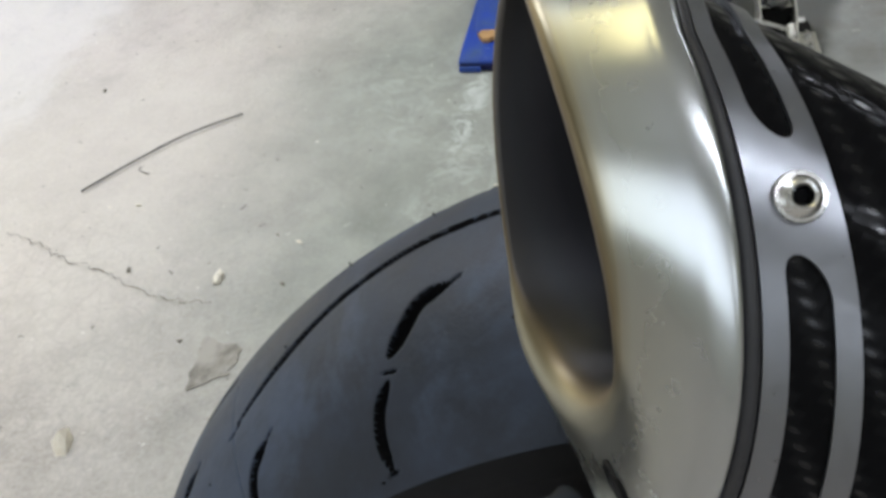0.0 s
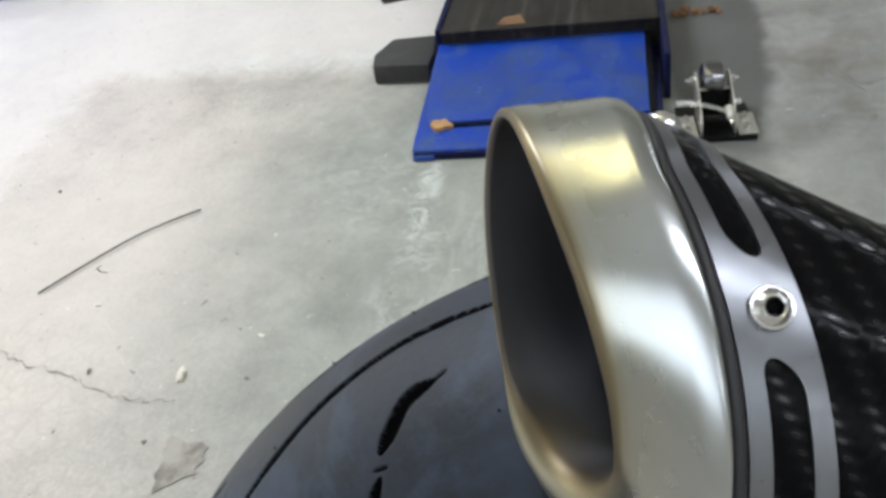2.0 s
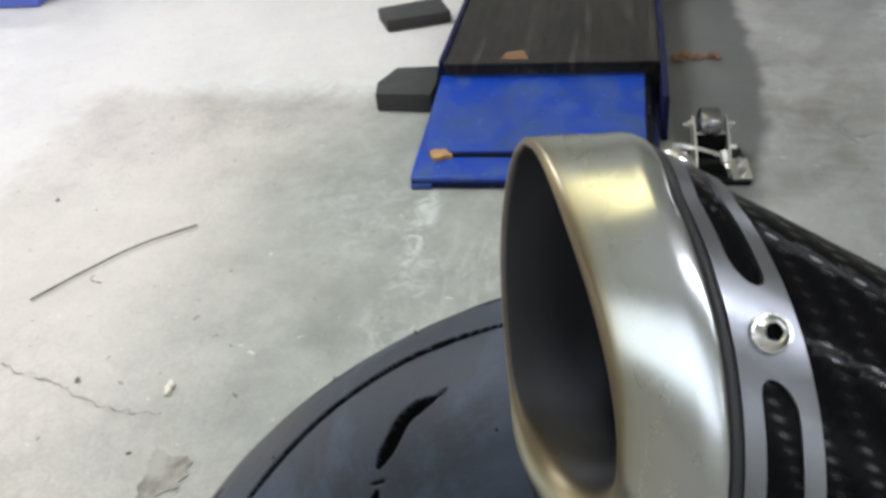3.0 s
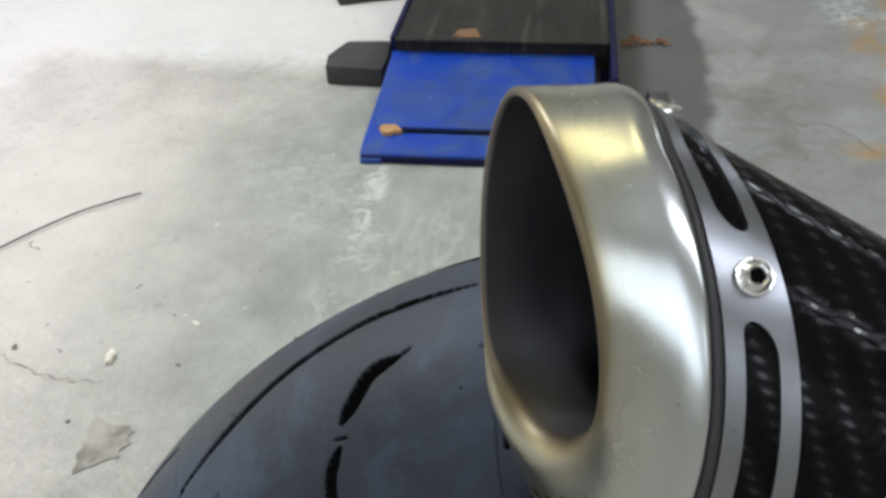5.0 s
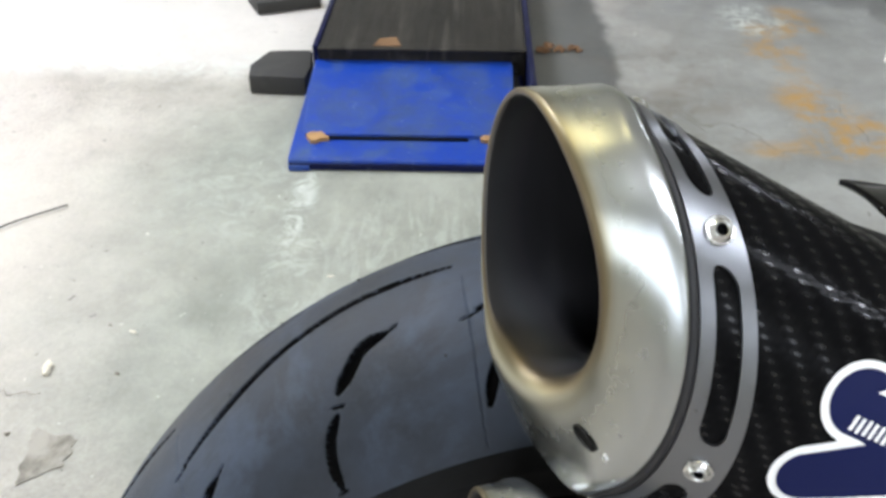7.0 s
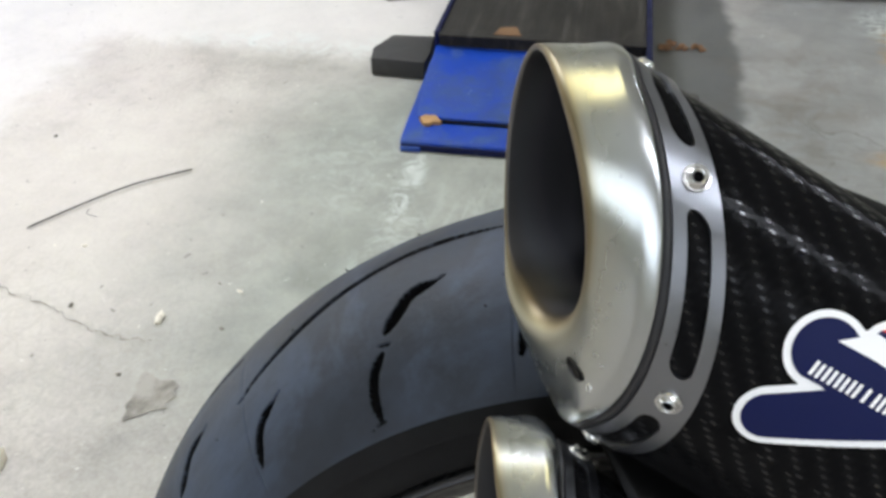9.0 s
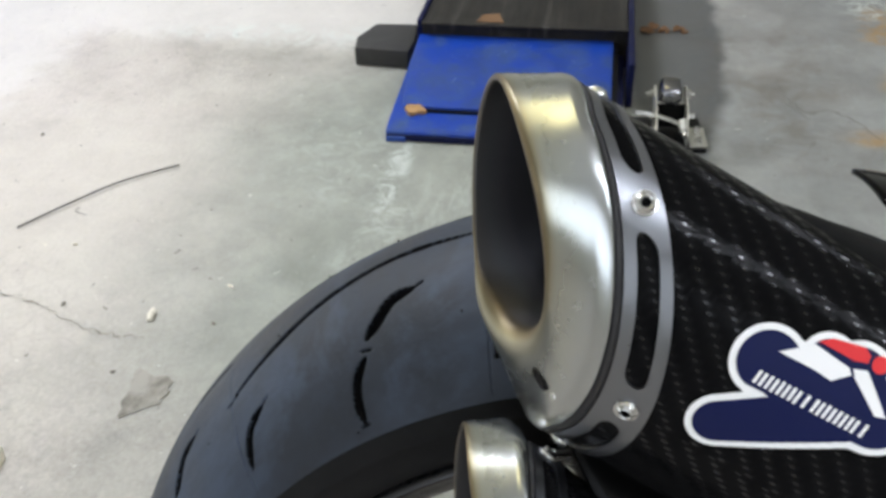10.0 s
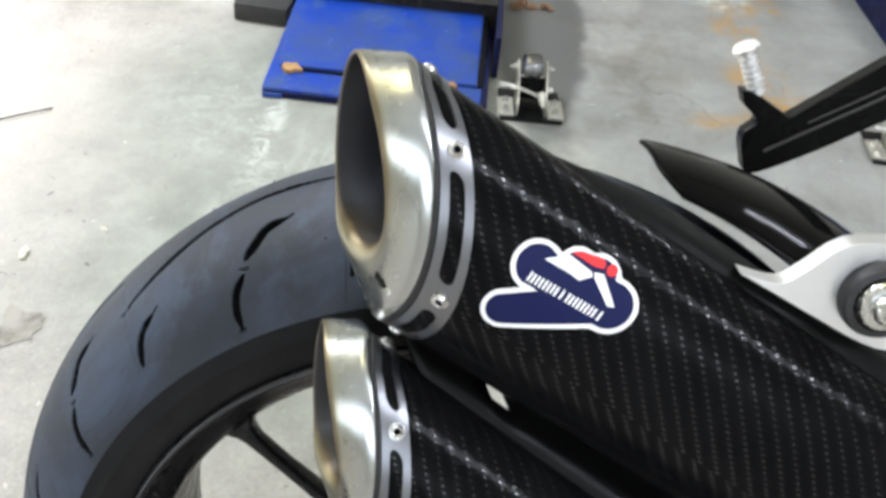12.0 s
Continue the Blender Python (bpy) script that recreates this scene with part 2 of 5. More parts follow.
def scraped_deck():
    """Black chequer-worn deck paint with pale scrapes along its length."""
    m = material("worn_black_deck", rough=0.55)
    g = Net(m)
    p = g.coords()
    mp = g.add("ShaderNodeMapping")
    mp.inputs["Scale"].default_value = (2.2, 34.0, 8.0)
    g.link(p, mp.inputs["Vector"])
    streak = g.noise(mp.outputs[0], 1.0, 6, 0.65, 0.3)
    a = g.noise(p, 10, 6, 0.7, 0.5)
    c = g.ramp(a, [(0.3, (0.008, 0.0075, 0.007)), (0.7, (0.024, 0.021, 0.018))])
    c = g.mix(g.math("MULTIPLY", g.ramp(streak, [(0.52, (0, 0, 0)), (0.72, (1, 1, 1))]), 0.6), c, (0.09, 0.083, 0.072))
    g.link(c, g.b.inputs["Base Color"])
    g.link(g.ramp(streak, [(0.3, (0.42,) * 3), (0.7, (0.62,) * 3)]), g.b.inputs["Roughness"])
    g.bump(streak, 0.2, 0.002)
    return m


def rubber(name, colour, rough, scale=60, dusty=None):
    m = material(name, colour, rough)
    g = Net(m)
    p = g.coords()
    a = g.noise(p, scale, 6, 0.65)
    b2 = g.noise(p, scale * 0.12, 4, 0.6)
    dark = tuple(x * 0.75 for x in colour)
    c = g.ramp(a, [(0.3, dark), (0.7, colour)])
    if dusty:
        b3 = g.noise(p, scale * 0.05, 7, 0.7, 0.8)
        c = g.mix(g.math("MULTIPLY", g.ramp(b2, [(0.35, (0, 0, 0)), (0.7, (1, 1, 1))]), 0.7), c, dusty)
        c = g.mix(g.math("MULTIPLY", g.ramp(b3, [(0.5, (0, 0, 0)), (0.68, (1, 1, 1))]), 0.6), c, tuple(x * 1.5 for x in dusty))
    g.link(c, g.b.inputs["Base Color"])
    g.link(g.ramp(b2, [(0.3, (rough - 0.07,) * 3), (0.7, (rough + 0.1,) * 3)]), g.b.inputs["Roughness"])
    fine = g.noise(p, scale * 5, 4, 0.7)
    g.bump(g.math("ADD", a, g.math("MULTIPLY", fine, 0.6)), 0.3, 0.001)
    return m


def metal(name, colour, rough, scale=220, amount=0.1):
    m = material(name, colour, rough, 1.0)
    g = Net(m)
    p = g.coords()
    a = g.noise(p, scale, 3, 0.6)
    b2 = g.noise(p, 14, 4, 0.6)
    g.link(g.ramp(a, [(0.25, (max(rough - amount, 0.04),) * 3), (0.75, (rough + amount,) * 3)]), g.b.inputs["Roughness"])
    g.link(g.mix(g.math("MULTIPLY", b2, 0.35), colour, tuple(x * 0.72 for x in colour)), g.b.inputs["Base Color"])
    g.bump(a, 0.03, 0.0005)
    return m


def heat_tinted_steel():
    """Satin steel with straw-coloured heat tint towards the lip; the map's second value runs from 0 at the flange to 1 in the pipe,
    the first is 1 at the mouth's lowest part."""
    m = material("heat_tinted_steel", rough=0.3, metal=1.0)
    g = Net(m)
    uv = g.split(g.coords("UV"))
    p = g.coords()
    n1 = g.noise(p, 30, 3, 0.5, 0.3)
    n2 = g.noise(p, 140, 4, 0.65)
    low = uv[0]  # the soot stops short of the lip's lowest part
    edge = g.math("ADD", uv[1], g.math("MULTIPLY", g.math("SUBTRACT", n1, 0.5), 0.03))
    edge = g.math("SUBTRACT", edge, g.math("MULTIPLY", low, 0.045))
    # soot past the lip; the deepest stops also hold the pipe's inner shade
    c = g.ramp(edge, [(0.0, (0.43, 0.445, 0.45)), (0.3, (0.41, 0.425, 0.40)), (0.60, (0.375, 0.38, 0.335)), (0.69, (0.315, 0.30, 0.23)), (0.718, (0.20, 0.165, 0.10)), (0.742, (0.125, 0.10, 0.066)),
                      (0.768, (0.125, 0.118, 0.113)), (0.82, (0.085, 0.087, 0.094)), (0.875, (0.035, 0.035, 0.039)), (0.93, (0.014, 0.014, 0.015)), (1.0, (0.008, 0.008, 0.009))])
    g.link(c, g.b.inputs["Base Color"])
    satin = g.math("ADD", g.math("MULTIPLY", g.math("SUBTRACT", n2, 0.5), 0.10), g.ramp(uv[1], [(0.0, (0.25,) * 3), (0.5, (0.27,) * 3), (0.66, (0.31,) * 3), (0.74, (0.46,) * 3), (0.88, (0.6,) * 3)]))
    g.link(satin, g.b.inputs["Roughness"])
    return m


def carbon():
    """Glossy lacquered carbon cloth, 2 x 2 twill; the map is in metres along and round the sleeve."""
    m = material("carbon_cloth", (0.012, 0.012, 0.013), 0.3)
    g = Net(m)
    uv = g.split(g.coords("UV"))
    tow = 0.0023
    x, y = g.math("DIVIDE", uv[0], tow), g.math("DIVIDE", uv[1], tow)
    fx, fy = g.math("FRACT", x), g.math("FRACT", y)
    idx = g.math("MODULO", g.math("ADD", g.math("ADD", g.math("FLOOR", x), g.math("FLOOR", y)), 4000.0), 4.0)
    warp = g.math("LESS_THAN", idx, 2.0)

    def hump(f):
        d = g.math("SUBTRACT", g.math("MULTIPLY", f, 2.0), 1.0)
        return g.math("SUBTRACT", 1.0, g.math("MULTIPLY", d, d))

    hx, hy = hump(fx), hump(fy)
    weft = g.math("SUBTRACT", 1.0, warp)
    across = g.math("ADD", g.math("MULTIPLY", warp, hx), g.math("MULTIPLY", weft, hy))
    run = g.math("ADD", g.math("MULTIPLY", warp, g.math("MULTIPLY", g.math("ADD", idx, fy), 0.5)),
                 g.math("MULTIPLY", weft, g.math("MULTIPLY", g.math("SUBTRACT", g.math("ADD", idx, fx), 2.0), 0.5)))
    hgt = g.math("ADD", across, g.math("MULTIPLY", hump(run), 1.6))
    c = g.mix(warp, (0.006, 0.006, 0.0065), (0.0035, 0.0035, 0.004))
    c = g.mix(0.3, c, g.ramp(g.noise(g.coords(), 30, 4), [(0.3, (0.003, 0.003, 0.003)), (0.7, (0.011, 0.011, 0.011))]))
    g.link(c, g.b.inputs["Base Color"])
    nd = g.add("ShaderNodeBump", Strength=0.09, Distance=0.0004)
    g.link(hgt, nd.inputs["Height"])
    g.link(nd.outputs[0], g.b.inputs["Normal"])
    lit = g.math("MULTIPLY", weft, g.math("MULTIPLY", hump(run), hy))
    g.link(g.math("ADD", 0.022, g.math("MULTIPLY", g.math("POWER", g.math("MAXIMUM", lit, 0.0), 4.0), 0.32)), g.b.inputs["Specular IOR Level"])
    g.b.inputs["Roughness"].default_value = 0.15
    g.b.inputs["Coat Weight"].default_value = 0.015
    g.b.inputs["Coat Roughness"].default_value = 0.12
    return m


def low_gloss(m, level):
    m.node_tree.nodes["Principled BSDF"].inputs["Specular IOR Level"].default_value = level
    return m


MAT = {
    "concrete": concrete(),
    "blue": low_gloss(painted("blue_paint", (0.005, 0.041, 0.31), (0.05, 0.095, 0.22), 0.9, 0.45, 0.5), 0.25),
    # the dark blue also holds the shade on the ramp's front lip
    "blue_dark": low_gloss(painted("dark_blue", (0.0025, 0.005, 0.042), (0.008, 0.010, 0.03), 0.6, 0.5, 0.4), 0.15),
    "deck": low_gloss(scraped_deck(), 0.2),
    # grey metal for highlight lines along black edges
    "rim_edge": metal("rim_edge", (0.07, 0.07, 0.075), 0.42, 200, 0.05),
    "rim_black": low_gloss(painted("rim_black", (0.006, 0.006, 0.0065), (0.012, 0.012, 0.013), 0.3, 0.24), 0.2),
    "black_paint": low_gloss(painted("black_paint", (0.005, 0.005, 0.005), (0.009, 0.009, 0.009), 0.3, 0.3), 0.10),
    "satin_black": low_gloss(painted("satin_black", (0.004, 0.004, 0.004), (0.007, 0.007, 0.007), 0.3, 0.5), 0.10),
    "gloss_black": low_gloss(painted("gloss_black", (0.003, 0.003, 0.003), (0.005, 0.005, 0.005), 0.3, 0.2), 0.08),
    "guard": low_gloss(material("polished_black", (0.0025, 0.0025, 0.0025), 0.1), 0.05),
    "tread": low_gloss(rubber("tread_rubber", (0.008, 0.0125, 0.022), 0.6, 160, (0.032, 0.046, 0.075)), 0.42),
    "sidewall": low_gloss(rubber("sidewall_rubber", (0.004, 0.004, 0.0045), 0.75, 160), 0.25),
    "groove": low_gloss(rubber("groove_rubber", (0.003, 0.003, 0.0035), 0.85, 160), 0.08),
    "block": rubber("block_rubber", (0.022, 0.0215, 0.021), 0.8, 40, (0.045, 0.043, 0.04)),
    "gasket": rubber("gasket_rubber", (0.015, 0.015, 0.017), 0.5, 120),
    "cap": heat_tinted_steel(),
    "strap": metal("satin_aluminium", (0.21, 0.216, 0.23), 0.34, 500, 0.08),
    "bright": metal("bright_steel", (0.62, 0.62, 0.60), 0.26, 300, 0.06),
    "peg": metal("polished_aluminium", (0.92, 0.92, 0.92), 0.5, 300, 0.05),
    "zinc": metal("zinc_plate", (0.68, 0.67, 0.62), 0.4, 120, 0.1),
    "caster_steel": metal("caster_steel", (0.22, 0.22, 0.225), 0.22, 300, 0.05),
    "alu": metal("cast_aluminium", (0.8, 0.8, 0.8), 0.46, 300, 0.1),
    "carbon": carbon(),
    "white": material("white_vinyl", (0.9, 0.9, 0.9), 0.5),
    "navy": low_gloss(material("navy_vinyl", (0.003, 0.007, 0.055), 0.5), 0.2),
    "red": material("red_vinyl", (0.7, 0.015, 0.02), 0.5),
    "rust": painted("rust", (0.22, 0.12, 0.06), (0.085, 0.047, 0.028), 0.9, 0.8),
    "dark_rust": painted("dark_rust", (0.16, 0.085, 0.035), (0.06, 0.035, 0.02), 0.8, 0.8),
    "bare": painted("bare_rusty_steel", (0.42, 0.24, 0.09), (0.16, 0.09, 0.05), 0.8, 0.7),
    "pale_blue": painted("pale_blue_paint", (0.10, 0.15, 0.6), (0.16, 0.2, 0.55), 0.5, 0.4),
    "stone": painted("brown_stone", (0.85, 0.80, 0.68), (0.48, 0.37, 0.25), 0.5, 0.8),
    "chip": painted("pale_chip", (0.7, 0.66, 0.56), (0.5, 0.45, 0.36), 0.5, 0.7),
    "scrap": painted("bared_floor", (0.33, 0.31, 0.265), (0.11, 0.10, 0.082), 0.95, 0.6, 0.0),
    "dirt": painted("dirt", (0.17, 0.155, 0.125), (0.09, 0.08, 0.065), 0.6, 0.9),
    "wire": material("dark_wire", (0.02, 0.018, 0.016), 0.5),
    "wall": painted("wall_paint", (0.60, 0.60, 0.54), (0.50, 0.50, 0.45), 0.5, 0.7),
    "ceiling": painted("ceiling_paint", (0.78, 0.78, 0.75), (0.68, 0.68, 0.64), 0.4, 0.8),
}
glow = material("tube_glow", (0.9, 0.9, 0.9), 0.5)
glow.node_tree.nodes["Principled BSDF"].inputs["Emission Color"].default_value = (1.0, 0.97, 0.9, 1)
glow.node_tree.nodes["Principled BSDF"].inputs["Emission Strength"].default_value = 6.0
MAT["glow"] = glow
warm = glow.copy()
warm.name = "yellow_tube_glow"
warm.node_tree.nodes["Principled BSDF"].inputs["Emission Color"].default_value = (1.0, 0.88, 0.45, 1)
MAT["warm_glow"] = warm


# ---- mesh helpers ----
def mesh_of(name, verts, faces, smooth=True, uvs=None):
    me = bpy.data.meshes.new(name)
    me.from_pydata([tuple(map(float, v)) for v in verts], [], faces)
    if uvs is not None:
        layer = me.uv_layers.new(name="map")
        for loop in me.loops:
            layer.data[loop.index].uv = uvs[loop.vertex_index]
    me.polygons.foreach_set("use_smooth", [smooth] * len(me.polygons))
    me.update()
    return me


def put(name, me, mats, parent=None, label=""):
    ob = new(name, me)
    for k in mats if isinstance(mats, (list, tuple)) else [mats]:
        me.materials.append(MAT[k])
    if parent is not None:
        ob.parent = parent
    if label:
        tagged(ob, label)
    return ob


def part(name, bm, mat, parent, label="", smooth=False):
    me = bpy.data.meshes.new(name)
    bmesh.ops.recalc_face_normals(bm, faces=bm.faces)
    bm.to_mesh(me)
    bm.free()
    me.polygons.foreach_set("use_smooth", [smooth] * len(me.polygons))
    if smooth:
        me.set_sharp_from_angle(angle=radians(42))
    return put(name, me, mat, parent, label)


def boxed(bm, lo, hi, m=None, bevel=0.0):
    """A box with bevelled edges, added to bm."""
    c = [(a + b) / 2 for a, b in zip(lo, hi)]
    d = [b - a for a, b in zip(lo, hi)]
    r = bmesh.ops.create_cube(bm, size=1.0, matrix=Matrix.Translation(c) @ Matrix.Diagonal((*d, 1)))
    vs = r["verts"]
    if bevel:
        es = {e for v in vs for e in v.link_edges}
        out = bmesh.ops.bevel(bm, geom=list(es), offset=bevel, segments=2, affect="EDGES", profile=0.6)
        vs = [v for v in out["verts"]] + [v for v in vs if v.is_valid]
        vs = list({v for v in vs if v.is_valid})
    if m is not None:
        bmesh.ops.transform(bm, matrix=m, verts=vs)
    return bm


def rod(bm, a, b, r, r2=None, seg=20, caps=True):
    """A round bar from a to b, added to bm."""
    a, b = Vector(a), Vector(b)
    d = b - a
    q = d.to_track_quat("Z", "Y").to_matrix().to_4x4()
    bmesh.ops.create_cone(bm, cap_ends=caps, segments=seg, radius1=r, radius2=r if r2 is None else r2, depth=d.length,
                          matrix=Matrix.Translation((a + b) / 2) @ q)
    return bm


def lathe(bm, profile, origin, axis, seg=48):
    """Turns (height, radius) pairs round an axis, added to bm."""
    q = Vector(axis).to_track_quat("Z", "Y").to_matrix().to_4x4()
    m = Matrix.Translation(origin) @ q
    rings = []
    for h, r in profile:
        rings.append([bm.verts.new(m @ Vector((r * math.cos(2 * math.pi * k / seg), r * math.sin(2 * math.pi * k / seg), h))) for k in range(seg)])
    for ra, rb in zip(rings, rings[1:]):
        for k in range(seg):
            bm.faces.new((ra[k], ra[(k + 1) % seg], rb[(k + 1) % seg], rb[k]))
    return bm


def prism(bm, outline, lo, hi, place):
    """A plate: an outline of (a, b) pairs between the depths lo and hi; place(a, b, depth) gives the point."""
    low = [bm.verts.new(place(a, b, lo)) for a, b in outline]
    top = [bm.verts.new(place(a, b, hi)) for a, b in outline]
    bm.faces.new(low)
    bm.faces.new(top[::-1])
    k = len(outline)
    for i in range(k):
        bm.faces.new((low[i], low[(i + 1) % k], top[(i + 1) % k], top[i]))
    return bm


def smooth_line(pts, steps=8, closed=False):
    """A Catmull-Rom curve through the points."""
    pts = [Vector(p) for p in pts]
    k = len(pts)
    out = []
    for i in range(k if closed else k - 1):
        p0 = pts[(i - 1) % k] if closed or i > 0 else pts[0]
        p1, p2 = pts[i], pts[(i + 1) % k]
        p3 = pts[(i + 2) % k] if closed or i + 2 < k else pts[-1]
        for s in range(steps):
            t = s / steps
            out.append(0.5 * ((2 * p1) + (p2 - p0) * t + (2 * p0 - 5 * p1 + 4 * p2 - p3) * t * t + (3 * p1 - p0 - 3 * p2 + p3) * t ** 3))
    if not closed:
        out.append(pts[-1])
    return out


def sweep(bm, pts, r, seg=8):
    """One round bar along a bent line."""
    rings = []
    for i, p in enumerate(pts):
        d = (pts[min(i + 1, len(pts) - 1)] - pts[max(i - 1, 0)]).normalized()
        a = d.cross(Vector((0, 0, 1)))
        a = a.normalized() if a.length > 1e-4 else Vector((1, 0, 0))
        b = d.cross(a)
        rings.append([bm.verts.new(p + (a * math.cos(2 * math.pi * k / seg) + b * math.sin(2 * math.pi * k / seg)) * r) for k in range(seg)])
    for ra, rb in zip(rings, rings[1:]):
        for k in range(seg):
            bm.faces.new((ra[k], ra[(k + 1) % seg], rb[(k + 1) % seg], rb[k]))
    bm.faces.new(rings[0][::-1])
    bm.faces.new(rings[-1])
    return bm


def bevelled(ob, width=0.002, segments=2):
    md = ob.modifiers.new("bevel", "BEVEL")
    md.width, md.segments, md.limit_method, md.angle_limit = width, segments, "ANGLE", radians(40)
    return ob


# ---- the setting: a workshop ----
def ground():
    """One concrete sheet, with a little unevenness."""
    xs = np.concatenate([np.linspace(-5.2, -3, 10), np.linspace(-2.9, 1.0, 60), np.linspace(1.2, 3.2, 8)])
    ys = np.concatenate([np.linspace(-4.2, -2.4, 8), np.linspace(-2.3, 1.6, 60), np.linspace(1.8, 6, 12)])
    verts = [(x, y, 0.0012 * noise.noise(Vector((x * 2.5, y * 2.5, 0))) - 0.0012) for x in xs for y in ys]
    ny = len(ys)
    faces = [(i * ny + j, (i + 1) * ny + j, (i + 1) * ny + j + 1, i * ny + j + 1) for i in range(len(xs) - 1) for j in range(ny - 1)]
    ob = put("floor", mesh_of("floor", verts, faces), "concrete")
    return tagged(ob, "worn grey concrete workshop floor with stains and scuffs", "floor", kind="structure")


ground()


def wall(name, lo, hi, label="plain painted workshop wall"):
    bm = bmesh.new()
    boxed(bm, lo, hi)
    return tagged(part(name, bm, "wall", None), label, "wall", kind="structure")


wall("wall_west", (-5.2, -4.2, 0), (-5.0, 6.2, 3.4))
wall("wall_east_a", (3.0, -4.0, 0), (3.2, -1.9, 3.4))
wall("wall_east_b", (3.0, -1.9, 0), (3.2, 0.2, 0.9), "workshop wall below the window")
wall("wall_east_c", (3.0, -1.9, 2.8), (3.2, 0.2, 3.4), "workshop wall above the window")
wall("wall_east_d", (3.0, 0.2, 0), (3.2, 0.6, 3.4), "workshop wall between the windows")
wall("wall_east_e", (3.0, 0.6, 0), (3.2, 1.6, 1.15), "workshop wall below the window")
wall("wall_east_f", (3.0, 0.6, 2.05), (3.2, 1.6, 3.4), "workshop wall above the window")
wall("wall_east_g", (3.0, 1.6, 0), (3.2, 6.0, 3.4))
wall("wall_north", (-5.0, 6.0, 0), (3.2, 6.2, 3.4))
wall("wall_south_a", (-5.0, -4.2, 0), (-3.2, -4.0, 3.4), "workshop wall beside the open door")
wall("wall_south_b", (-1.3, -4.2, 0), (0.0, -4.0, 3.4), "workshop wall between the open door and the gate")
wall("wall_south_c", (2.4, -4.2, 0), (3.2, -4.0, 3.4), "workshop wall beside the half-raised gate")
wall("wall_south_d", (-3.2, -4.2, 2.4), (-1.3, -4.0, 3.4), "workshop wall above the open door")
wall("wall_south_e", (0.0, -4.2, 0.82), (2.4, -4.0, 3.4), "half-raised plain gate in the workshop wall")
bmc = bmesh.new()
boxed(bmc, (-5.2, -4.2, 3.4), (3.2, 6.2, 3.6))
tagged(part("ceiling", bmc, "ceiling", None), "plain pale workshop ceiling", "ceiling", kind="structure")
bmc = bmesh.new()
boxed(bmc, (-14.0, -14.0, -0.1), (8.0, 8.0, -0.02))
tagged(part("pavement", bmc, "concrete", None), "concrete yard outside the open door", "pavement", kind="structure")

def window(name, y, z, wide, high):
    win = tagged(new(name), "plain window with a white frame in the workshop wall", "window", kind="structure")
    win.location = (3.06, y, z)
    mid = wide / 2
    for lo, hi in (((0, 0, 0), (0.06, wide, 0.06)), ((0, 0, high - 0.06), (0.06, wide, high)), ((0, 0, 0.06), (0.06, 0.06, high - 0.06)),
                   ((0, wide - 0.06, 0.06), (0.06, wide, high - 0.06)), ((0, mid - 0.03, 0.06), (0.06, mid + 0.03, high - 0.06))):
        bm = bmesh.new()
        boxed(bm, lo, hi, bevel=0.004)
        part("window_frame", bm, "white", win)


window("window_1", 0.6, 1.15, 1.0, 0.9)
window("window_2", -1.9, 0.9, 2.1, 1.9)

def batten(x, y, z, turn=0, glowing="glow", wide=1.0):
    lamp = tagged(new("ceiling_light"), "white batten light with fluorescent tubes", "ceiling light", "ceiling lights")
    lamp.matrix_world = pose(x, y, z, 0, 0, turn)
    bm = bmesh.new()
    boxed(bm, (-0.07 * wide, -0.62 - 0.1 * (wide - 1), 0.0), (0.07 * wide, 0.62 + 0.1 * (wide - 1), 0.05), bevel=0.008)
    part("housing", bm, "ceiling", lamp)
    for dx in (-0.035 * wide, 0.035 * wide):
        bm = bmesh.new()
        rod(bm, (dx, -0.59, -0.025), (dx, 0.59, -0.025), 0.016)
        part("tube", bm, glowing, lamp, smooth=True)
    for dy in (-0.45, 0.45):
        bm = bmesh.new()
        rod(bm, (0, dy, 0.05), (0, dy, 3.4 - z), 0.006)
        part("hanger", bm, "zinc", lamp)
    return lamp


for tx, ty, tz, watts in TUBES:
    batten(tx, ty, tz)
tagged(batten(-0.45, -0.50, 2.95, 108, "warm_glow", 2.4), "white batten light with yellowish fluorescent tubes")

# ---- the motorcycle's rear ----
LEAN = 13.17
RING, HALF = 0.22454, 0.09046
CENTRE_Z = RING * math.cos(radians(LEAN)) + HALF
bike = tagged(new("motorcycle"), "rear of a black motorcycle with twin carbon mufflers, leaning over", "motorcycle")
bike.matrix_world = pose(0, 0, 0, 0, -LEAN, 0)
HUB = Vector((CENTRE_Z * math.sin(radians(LEAN)), 0, CENTRE_Z * math.cos(radians(LEAN))))


def on_bike(ob):
    """Parts are modelled round the wheel's centre: x to the bike's right, y ahead, z up."""
    ob.location = HUB
    return ob


def tyre_point(th, ph, a=HALF):
    """th: degrees from the top towards the back; ph: degrees from the crown towards the right side."""
    r = RING + a * math.cos(radians(ph))
    return Vector((a * math.sin(radians(ph)), -r * math.sin(radians(th)), r * math.cos(radians(th))))


